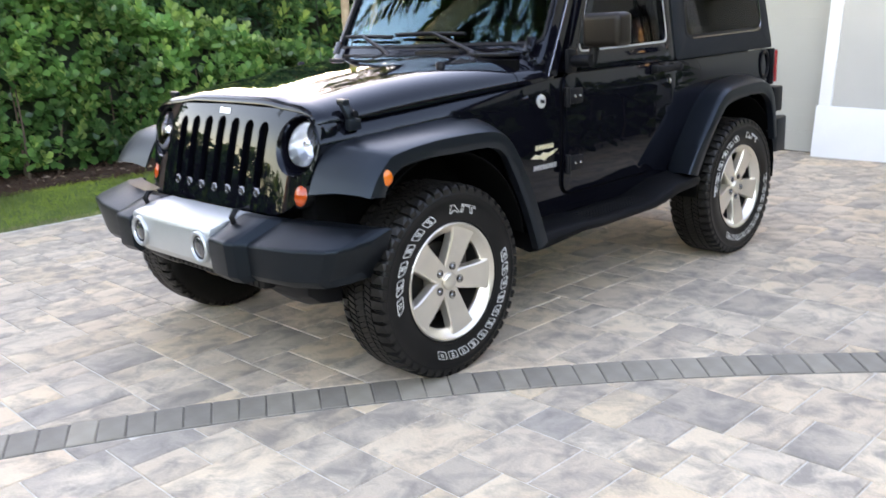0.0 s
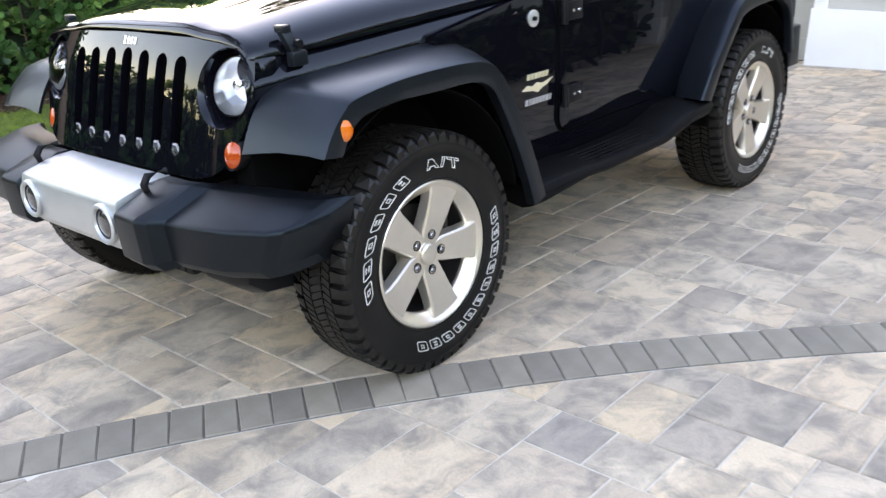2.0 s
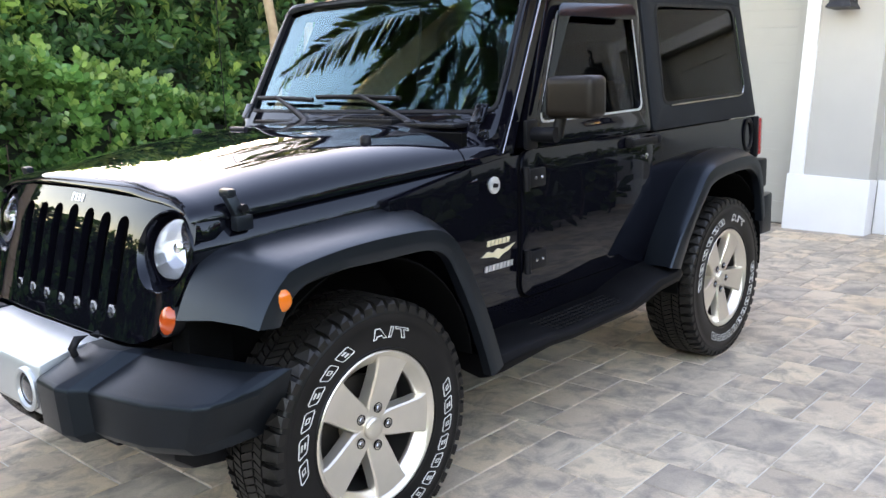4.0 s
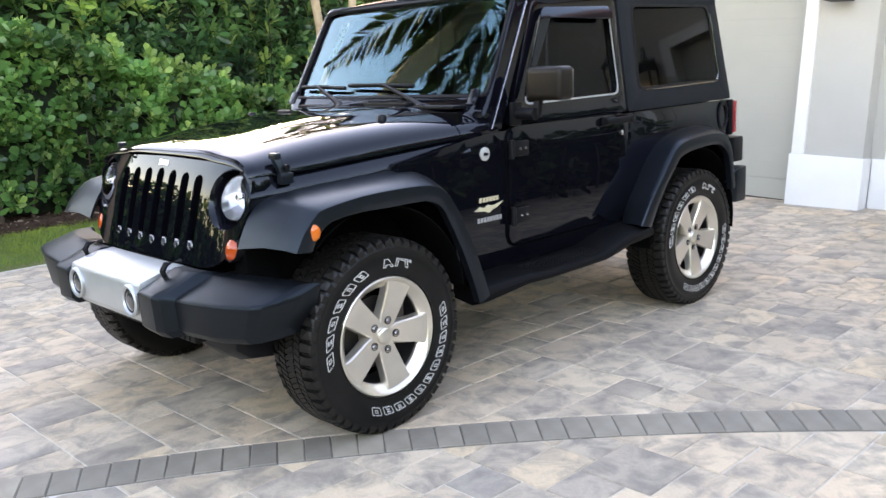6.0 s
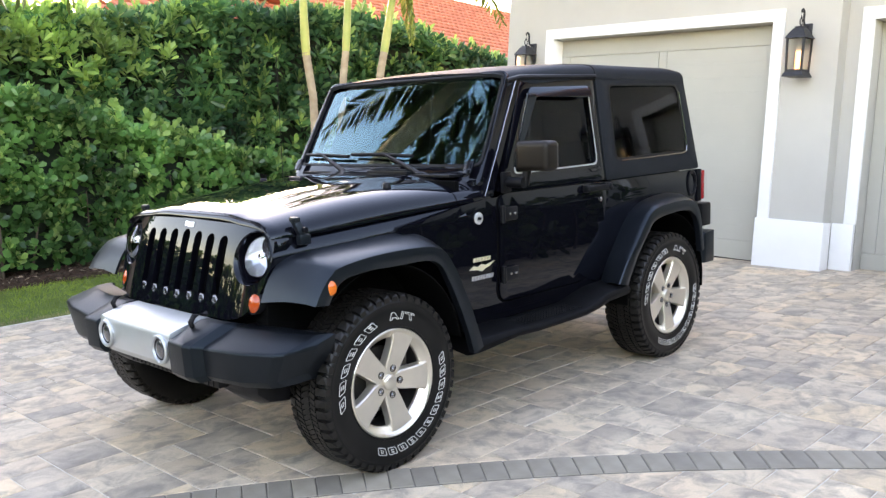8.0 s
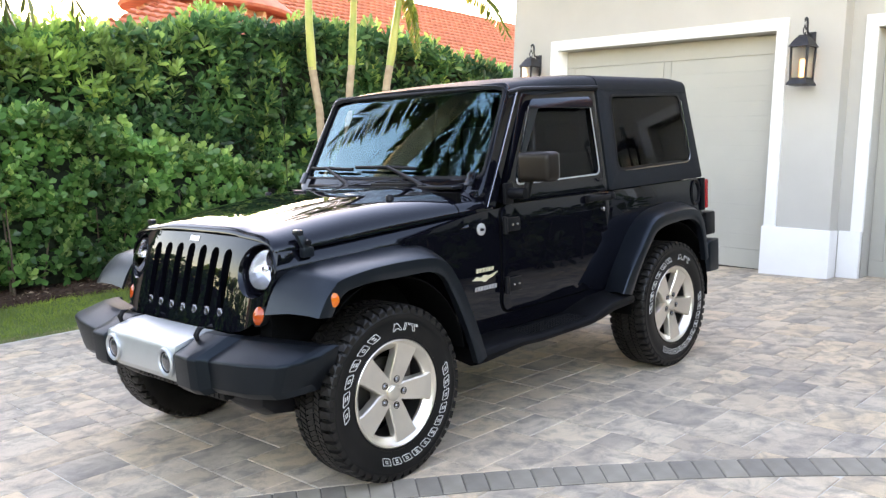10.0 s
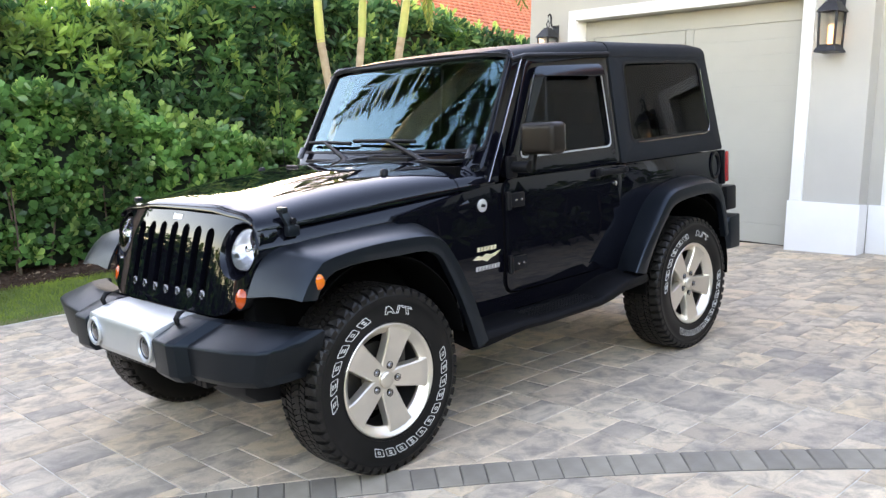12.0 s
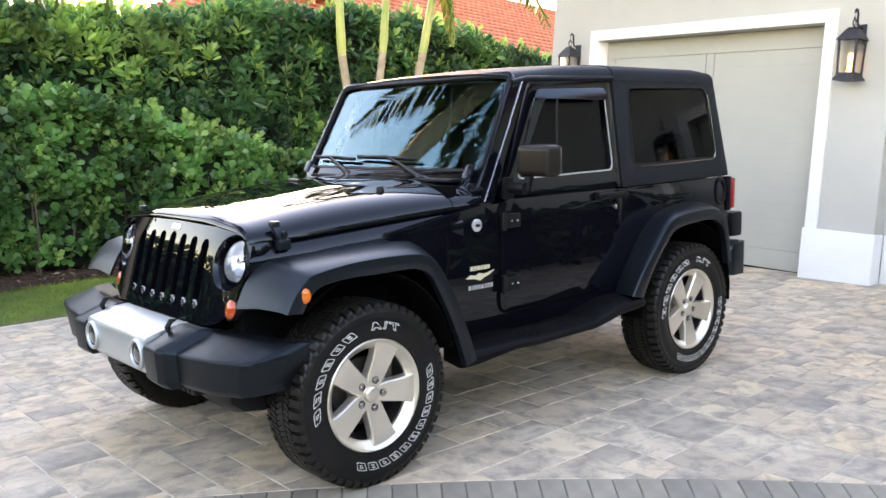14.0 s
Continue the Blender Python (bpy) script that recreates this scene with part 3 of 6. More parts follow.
def lantern(x, y, z):
    """A four-sided wall lantern: bracket, hook, roof, cage, panes and a lit candle. Its origin is on the wall at the bracket."""
    L = thing("wall_lantern", "black iron wall lantern with clear panes and a lit candle", "lantern", GARAGE @ Matrix.Translation((x, y, z)), "lanterns on the garage front")
    part("back_plate", box((0, 0.008, 0.0), (0.09, 0.016, 0.24), 0.004), lantern_metal, L)
    hook = [(0, 0.012, 0.09), (0, 0.085, 0.10), (0, 0.103, 0.14), (0, 0.104, 0.20), (0, 0.116, 0.232), (0, 0.136, 0.240), (0, 0.155, 0.225), (0, 0.160, 0.19), (0, 0.155, 0.15)]
    part("hook", tube(hook, 0.011, 8), lantern_metal, L)
    ring = [(0.0, 0.155 + 0.026 * math.cos(a), 0.118 + 0.034 * math.sin(a)) for a in np.linspace(0, 2 * math.pi, 15)]
    part("ring", tube(ring, 0.006, 6), lantern_metal, L)
    c = Vector((0, 0.155, 0))
    def ringed(half, zz):
        return [c + Vector((sx * half * 0.84, sy * half * 0.84, zz)) for sx, sy in ((-1, -1), (1, -1), (1, 1), (-1, 1))]
    bm = loft([ringed(0.045, 0.075), ringed(0.05, 0.066)], bm=None)
    part("finial", bm, lantern_metal, L)
    part("lantern_roof", loft([ringed(0.04, 0.066), ringed(0.062, 0.052), ringed(0.118, -0.028), ringed(0.124, -0.04), ringed(0.112, -0.04)]), lantern_metal, L, smooth=20)
    for sx in (-1, 1):
        for sy in (-1, 1):
            bm = loft([[c + Vector((sx * h * 0.84 + dx * 0.009, sy * h * 0.84 + dy * 0.009, zz)) for dx, dy in ((-1, -1), (1, -1), (1, 1), (-1, 1))] for h, zz in ((0.098, -0.04), (0.088, -0.345))])
            part("corner_post", bm, lantern_metal, L)
    part("base", loft([ringed(0.10, -0.335), ringed(0.10, -0.358), ringed(0.122, -0.39), ringed(0.122, -0.402), ringed(0.09, -0.402)]), lantern_metal, L, smooth=20)
    for k in range(4):
        a = k * math.pi / 2
        u, v = Vector((math.cos(a), math.sin(a), 0)), Vector((-math.sin(a), math.cos(a), 0))
        quad = [c + u * 0.078 - v * 0.071 + Vector((0, 0, -0.045)), c + u * 0.078 + v * 0.071 + Vector((0, 0, -0.045)), c + u * 0.0705 + v * 0.0655 + Vector((0, 0, -0.338)), c + u * 0.0705 - v * 0.0655 + Vector((0, 0, -0.338))]
        pane = part("pane", loft([quad, [p - u * 0.003 for p in quad]]), lantern_glass, L, "clear glass pane", smooth=0)
        pane.visible_shadow = False
    part("candle_sleeve", lathe([(0.024, -0.335), (0.024, -0.16), (0.016, -0.155)], 16, lambda a, b, h: c + Vector((a, b, h))), candle_mat, L, "glowing cream candle sleeve")
    return L


lantern(-0.355, 0.001, 2.276)
lantern(3.19, 0.001, 2.288)
lantern(-3.62, -0.169, 2.276)


# ---- the parked car ----
# x: from the front axle backwards; y: minus is the driver's side; z: up from the drive
car = thing("car", "glossy black two-door off-road car with a grained hard top", "car", SLOPE)
SIDES = (-1, 1)


def bulge(z):
    return -0.016 * ((z - 0.95) / 0.35) ** 2 if z < 1.17 else -0.0065


def flank(z):
    """Half width of the body at a height."""
    return 0.768 + bulge(z) - (max(0.0, z - 1.17)) * 0.135


def arc_ring(x, half, low, top, bulge_height, n=37, power=5.0):
    """One section of the bonnet, from one lower edge over the top to the other."""
    pts = []
    for k in range(n):
        a = math.pi * k / (n - 1)
        v = -math.cos(a)
        v = math.copysign(abs(v) ** 0.75, v)
        z = low + (top - low) * max(0.0, 1 - abs(v) ** power) ** 0.45
        y = half * v
        hump = max(0.0, 1 - (abs(y) / (0.40 + 0.02 * x)) ** 6) if abs(y) < 0.40 else 0.0
        pts.append(Vector((x, y, z + bulge_height * hump)))
    return pts


def hood():
    rings = []
    for x in (-0.416, -0.415, -0.410, -0.401, -0.388, -0.365, -0.28, -0.15, 0.0, 0.15, 0.30, 0.45, 0.55, 0.618):
        f = (x + 0.42) / 1.04
        drop = {-0.416: 0.028, -0.415: 0.021, -0.410: 0.013, -0.401: 0.006, -0.388: 0.002}.get(x, 0.0)
        wide = 0.636 + 0.110 * f - max(0.0, -0.388 - x) * 0.3
        low = 1.062 + 0.076 * f + 0.016 * max(0.0, 1 - (x + 0.416) / 0.2)
        rings.append(arc_ring(x, wide, low, 1.155 + 0.101 * f * (2.1 - 1.1 * f) - drop, 0.012 + 0.012 * f))
    return thick(loft(rings, False), 0.014)


hood_part = part("hood", hood(), paint, car, "glossy black bonnet", 50)


def cowl():
    rings = []
    for x in (0.624, 0.70, 0.80, 0.86):
        f = (x + 0.42) / 1.04
        rings.append(arc_ring(x, 0.628 + 0.118 * min(f, 1.12), 1.138 + 0.02 * (f - 1), 1.138 + 0.118 * f - (0.004 if x > 0.65 else 0), 0.02))
    return thick(loft(rings, False), 0.014)


part("cowl", cowl(), paint, car, smooth=50)
bm = None
for k in range(14):
    bm = box((0.745, -0.29 + k * 0.021, 1.292), (0.07, 0.008, 0.012), 0.002, bm=bm)
bm = box((0.75, -0.15, 1.284), (0.10, 0.32, 0.014), 0.004, bm=bm)
part("cowl_vent", bm, plastic_black, hood_part, "black slotted air intake")
bm = box((0.770, 0.0, 1.268), (0.11, 1.22, 0.016), 0.006)
part("cowl_panel", bm, plastic_black, car, "black cowl strip below the windscreen")

# inner wings between bonnet and wheel arch
for s in SIDES:
    rings = []
    for x in (-0.425, -0.3, -0.1, 0.1, 0.3, 0.5, 0.66):
        f = (x + 0.42) / 1.04
        w = 0.628 + 0.118 * f
        rings.append([Vector((x, s * (w - d), z)) for d, z in ((0.014, 1.058 + 0.076 * f), (0.000, 1.046 + 0.072 * f), (-0.022, 1.006 + 0.070 * f), (-0.024, 0.985 + 0.06 * f), (0.002, 0.93))])
    part("wing_panel", thick(loft(rings, False), 0.012), paint, car, smooth=50)
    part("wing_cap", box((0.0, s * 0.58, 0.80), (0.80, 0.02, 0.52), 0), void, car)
# filler boxes that paint the shade beside the grille black
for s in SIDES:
    part("inner_apron", box((-0.38, s * 0.580, 0.72), (0.15, 0.10, 0.30), 0.02), void, car, "black filler box for the shade beside the grille")
part("engine_bay", box((0.12, 0, 0.78), (0.86, 1.06, 0.5), 0.02), void, car, "black box for the unlit engine compartment")

# grille
LEAN = 0.27


def grille_put(y, z, d):
    wrap = 0.042 * (abs(y) / 0.64) ** 4 + 0.72 * max(0.0, z - 0.985) ** 2
    return Vector((-0.420 - (1.08 - z) * LEAN + wrap - d, y, z))


def grille():
    outline = rounded([(-0.475, 0.725), (0.475, 0.725), (0.575, 0.775), (0.632, 0.90), (0.648, 1.02), (0.632, 1.095), (0.57, 1.125), (0, 1.135), (-0.57, 1.125), (-0.632, 1.095), (-0.648, 1.02), (-0.632, 0.90), (-0.575, 0.775)], 0.06, 5)
    holes = []
    for k in range(7):
        c = (k - 3) * 0.106
        top = 1.088 - 0.012 * abs(k - 3) / 3
        bot = 0.772 + 0.008 * abs(k - 3) / 3
        w0, w1 = 0.031, 0.027
        loop = [(c + w0 * math.cos(a), top - w0 + w0 * math.sin(a)) for a in np.linspace(0, math.pi, 9)]
        loop += [(c - w1 * math.cos(a), bot + w1 - w1 * math.sin(a)) for a in np.linspace(0, math.pi, 9)]
        holes.append(loop)
    for s in SIDES:
        holes.append(circle(0.1075, 44, s * 0.529, 0.992, 0.114))
    return plate(outline, holes, grille_put, 0.026, 0.006, 0.04)


grille_part = part("grille", grille(), paint, car, "glossy black seven-slot grille", 45)
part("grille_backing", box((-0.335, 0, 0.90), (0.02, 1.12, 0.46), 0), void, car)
name_bars = None
for k, w in enumerate((0.010, 0.0125, 0.0125, 0.0125)):
    y0 = 0.034 - k * 0.021
    name_bars = join(name_bars, plate([(y0, 1.098), (y0 - w, 1.098), (y0 - w, 1.120 + 0.003 * (k == 0)), (y0, 1.120 + 0.003 * (k == 0))], [], lambda a, b, d: grille_put(a, b, 0.025 + d), 0.004))
part("grille_badge", name_bars, badge_silver, grille_part, "small silver badge of plain bars", 0)
for k in range(7):
    c = (k - 3) * 0.106
    z = 0.785 + 0.008 * abs(k - 3) / 3
    p = grille_put(c, z, 0.018)
    clip_bm = lathe([(0.025, 0.012), (0.025, 0.0), (0.019, -0.005), (0.012, -0.001), (0.004, -0.001)], 6, lambda a, b, h, p=p: p + Vector((h, a, b * 1.15)))
    part("slot_clip", clip_bm, smoked_chrome, grille_part, "small dark chrome slot clip", 20)
    bar = loft([[grille_put(c + dx, zz, -0.03) + Vector((dd, 0, 0)) for dx, dd in ((-0.007, 0), (0.007, 0), (0.007, 0.01), (-0.007, 0.01))] for zz in (0.79, 0.93, 1.07)])
    part("slot_bar", bar, plastic_black, grille_part)

for s in SIDES:
    rings = []
    for z, y in ((0.735, 0.500), (0.775, 0.572), (0.84, 0.606), (0.90, 0.630), (0.96, 0.641), (1.02, 0.646), (1.07, 0.641), (1.105, 0.622)):
        p = grille_put(y, z, 0.0)
        rings.append([Vector((p.x + dx, s * (y + dy), z)) for dx, dy in ((-0.018, -0.004), (0.0, 0.0), (0.035, 0.004), (0.11, -0.006))])
    part("grille_side", thick(loft(rings, False), 0.010), paint, grille_part, "", 60)
for s in SIDES:
    c = grille_put(s * 0.533, 0.993, 0.012 + 0.012 * s)
    facing = lambda a, b, h, c=c: c + Vector((-h * 1.35 + 0.012 + s * a * 0.15, a * 0.91, b * 0.94)) + Vector((b * LEAN, 0, 0))
    bowed = lambda a, b, h, s=s: grille_put(s * 0.529 + a * 1.02, 0.992 + b * 1.08, h * (0.86 - 0.14 * s))
    head = part("headlight", lathe([(0.1055, 0.002), (0.1065, 0.029), (0.1045, 0.0325), (0.1015, 0.029), (0.0985, 0.004), (0.096, -0.012), (0.088, -0.026)], 44, bowed, closed=True), paint, car, "round headlight in a black bezel")
    part("bezel_ring", lathe([(0.0925, -0.016), (0.0925, 0.001), (0.090, 0.003), (0.088, -0.012)], 40, facing, closed=True), plastic_black, head)
    part("reflector_bowl", lathe([(0.0895, -0.006), (0.084, -0.022), (0.072, -0.036), (0.055, -0.049), (0.034, -0.057), (0.012, -0.061), (0.001, -0.062)], 18, facing, closed=True), reflector, head, "bright faceted reflector bowl", 0)
    part("bulb_shield", lathe([(0.001, -0.012), (0.016, -0.015), (0.018, -0.05)], 16, facing, closed=True), chrome, head)
    part("lens", lathe([(0.0895, -0.004), (0.084, 0.007), (0.060, 0.018), (0.03, 0.024), (0.001, 0.026)], 40, facing, closed=True), clear, head, "clear domed lens")
    c2 = grille_put(s * 0.574 - 0.008, 0.809, 0.0)
    facing2 = lambda a, b, h, c=c2: c + Vector((-h + b * LEAN, a * 0.92, b * 1.12)) + Vector((0.03 * s * a * 4, 0, 0))
    sig = part("turn_signal", lathe([(0.044, -0.01), (0.044, 0.020), (0.041, 0.024), (0.037, 0.020), (0.037, -0.01)], 24, facing2, closed=True), plastic_black, car, "amber turn signal in a black ring")
    part("signal_lens", lathe([(0.038, 0.0), (0.037, 0.022), (0.028, 0.029), (0.012, 0.033), (0.001, 0.034)], 24, facing2, closed=True), signal_amber, sig, "amber lens")


# ---- wheel arch flares ----
def flare(stations, s, backs):
    """Stations along the arch: body point, crease and lip, each as (x, z); backs: how far in it meets the body."""
    rings = []
    for i, ((bx, bz), (kx, kz), (lx, lz)) in enumerate(stations):
        back = float(np.interp(i / 3, range(len(backs)), backs))
        along = lambda t: (bx + (kx - bx) * t, bz + (kz - bz) * t)
        down = lambda t: (kx + (lx - kx) * t, kz + (lz - kz) * t)
        (ax, az), (cx2, cz2) = along(0.45), along(0.82)
        prof = [(bx, bz, back), (ax, az + 0.012, back + (0.926 - back) * 0.45), (cx2, cz2 + 0.008, back + (0.926 - back) * 0.82), (kx, kz, 0.926), (*down(0.07), 0.9335),
                (*down(0.5), 0.937), (*down(0.90), 0.936), (lx, lz, 0.931), (lx, lz, 0.895)]
        # the passenger-side front flare stands a little further forward
        ahead = 0.085 * max(0.0, min(1.0, (0.3 - bx) / 0.8)) if s > 0 and bx < 1 else 0.0
        rings.append([Vector((x - ahead * max(0.0, (y - 0.6) / 0.33), s * y, z)) for x, z, y in prof])
    return thick(loft(rings, False), 0.012)


def smooth_stations(st, per=3):
    """More stations by a smooth curve through the given ones."""
    flat = np.array([[*a, *b, *c] for a, b, c in st])
    out = []
    n = len(flat)
    for i in range(n - 1):
        p0, p1, p2, p3 = flat[max(i - 1, 0)], flat[i], flat[i + 1], flat[min(i + 2, n - 1)]
        for k in range(per):
            t = k / per
            v = 0.5 * (2 * p1 + (p2 - p0) * t + (2 * p0 - 5 * p1 + 4 * p2 - p3) * t * t + (3 * p1 - p0 - 3 * p2 + p3) * t ** 3)
            out.append(v)
    out.append(flat[-1])
    return [((v[0], v[1]), (v[2], v[3]), (v[4], v[5])) for v in out]


FRONT_ARCH = [((-0.497, 0.820), (-0.434, 0.827), (-0.359, 0.819)), ((-0.470, 0.878), (-0.411, 0.869), (-0.336, 0.858)), ((-0.438, 0.930), (-0.380, 0.911), (-0.310, 0.889)),
              ((-0.400, 0.972), (-0.342, 0.947), (-0.279, 0.908)), ((-0.345, 1.000), (-0.302, 0.970), (-0.242, 0.919)), ((-0.225, 1.014), (-0.147, 0.992), (-0.122, 0.931)),
              ((-0.08, 1.024), (0.017, 1.000), (0.01, 0.929)), ((0.07, 1.036), (0.191, 0.997), (0.184, 0.929)), ((0.22, 1.040), (0.282, 0.983), (0.263, 0.915)),
              ((0.32, 1.030), (0.345, 0.945), (0.315, 0.880)), ((0.40, 0.975), (0.392, 0.885), (0.352, 0.818)), ((0.47, 0.860), (0.432, 0.818), (0.386, 0.755)),
              ((0.535, 0.720), (0.501, 0.674), (0.440, 0.640)), ((0.590, 0.575), (0.555, 0.540), (0.487, 0.520)), ((0.612, 0.485), (0.585, 0.455), (0.517, 0.430))]
FRONT_BACKS = (0.645, 0.645, 0.645, 0.645, 0.645, 0.650, 0.665, 0.69, 0.72, 0.75, 0.762, 0.765, 0.765, 0.765, 0.765)
REAR_ARCH = [((1.852, 0.545), (1.795, 0.572), (1.890, 0.550)), ((1.926, 0.673), (1.882, 0.690), (1.972, 0.672)), ((2.002, 0.779), (1.985, 0.798), (2.056, 0.775)), ((2.084, 0.882), (2.080, 0.900), (2.134, 0.852)),
             ((2.181, 0.961), (2.141, 0.955), (2.187, 0.899)), ((2.294, 1.008), (2.227, 0.989), (2.288, 0.924)), ((2.46, 1.034), (2.40, 1.004), (2.42, 0.935)), ((2.62, 1.040), (2.56, 1.007), (2.54, 0.938)),
             ((2.75, 1.015), (2.69, 0.985), (2.644, 0.925)), ((2.84, 0.915), (2.775, 0.890), (2.738, 0.850)), ((2.885, 0.68), (2.826, 0.66), (2.790, 0.64))]
for s in SIDES:
    f = part("fender_flare", flare(smooth_stations(FRONT_ARCH), s, FRONT_BACKS), plastic, car, "satin dark grey plastic front wing flare", 35)
    out_dir = Vector((-0.55, s * 0.83, 0.06)).normalized()
    across = out_dir.cross(Vector((0, 0, 1))).normalized()
    upward = across.cross(out_dir)
    c = Vector((-0.352, s * 0.921, 0.889))
    put = lambda a, b, h, c=c, o=out_dir, r=across, u=upward: c + r * a + u * b + o * h
    part("marker_lamp", lathe([(0.035, -0.02), (0.035, 0.006), (0.030, 0.013), (0.014, 0.018), (0.001, 0.019)], 24, put, closed=True), amber, f, "round amber side marker")
    part("fender_flare", flare(smooth_stations(REAR_ARCH), s, (0.755, 0.755)), plastic, car, "satin dark grey plastic rear wing flare", 35)
    # liner and walls take the unlit black, for the shade inside the arch
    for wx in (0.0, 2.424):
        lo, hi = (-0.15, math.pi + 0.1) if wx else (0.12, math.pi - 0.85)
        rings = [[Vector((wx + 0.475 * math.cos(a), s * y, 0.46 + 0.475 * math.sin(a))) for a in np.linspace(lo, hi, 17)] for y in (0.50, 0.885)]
        part("wheel_liner", thick(loft(rings, False), 0.006), void, car, "wheel arch liner, black for the shade in the arch")
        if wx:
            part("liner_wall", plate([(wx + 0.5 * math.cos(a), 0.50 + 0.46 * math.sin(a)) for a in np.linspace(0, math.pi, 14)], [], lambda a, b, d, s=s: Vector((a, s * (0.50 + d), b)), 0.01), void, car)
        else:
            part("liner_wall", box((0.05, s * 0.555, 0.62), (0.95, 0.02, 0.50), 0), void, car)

# ---- body sides, doors and hard top ----
TUB = [(0.22, 1.065), (0.63, 1.130), (0.80, 1.150), (1.93, 1.163), (3.05, 1.172), (3.045, 0.70), (3.02, 0.62), (2.85, 0.60), (2.80, 0.75), (2.72, 0.88), (2.58, 0.955), (2.28, 0.955), (2.12, 0.87), (1.98, 0.72), (1.88, 0.535), (1.70, 0.505), (0.70, 0.50), (0.53, 0.48), (0.44, 0.70), (0.34, 0.87), (0.22, 0.94)]
DOOR = rounded([(0.905, 1.168), (0.905, 0.597), (1.66, 0.600), (1.80, 0.655), (1.872, 0.80), (1.897, 1.168)], 0.075, 5)
DOOR_GAP = rounded([(0.896, 1.170), (0.896, 0.587), (1.665, 0.590), (1.808, 0.648), (1.882, 0.795), (1.907, 1.170)], 0.08, 5)
FRAME = rounded([(0.925, 1.172), (1.205, 1.752), (1.895, 1.772), (1.898, 1.172)], 0.03, 4)
GLASS = rounded([(1.055, 1.262), (1.265, 1.702), (1.835, 1.712), (1.845, 1.272)], 0.045, 4)
QUARTER = rounded([(1.916, 1.170), (3.055, 1.178), (2.975, 1.800), (1.922, 1.792)], 0.02, 3)
QUARTER_GLASS = rounded([(2.045, 1.290), (2.905, 1.305), (2.872, 1.742), (2.052, 1.735)], 0.05, 5)


def on_side(s, base=0.0):
    return lambda a, b, d: Vector((a, s * (flank(b) + base + d), b))


def tilted_pane(s):
    """The rear side pane sits a little deeper at its front and top edges."""
    return lambda a, b, d: Vector((a, s * (flank(b) - 0.014 + 0.037 * (a - 2.48) - 0.022 * (b - 1.52) + d), b))


def grown(poly, k):
    cx, cy = sum(p[0] for p in poly) / len(poly), sum(p[1] for p in poly) / len(poly)
    w, h = max(p[0] for p in poly) - min(p[0] for p in poly), max(p[1] for p in poly) - min(p[1] for p in poly)
    return [(cx + (x - cx) * (1 + 2 * k / w), cy + (y - cy) * (1 + 2 * k / h)) for x, y in poly]


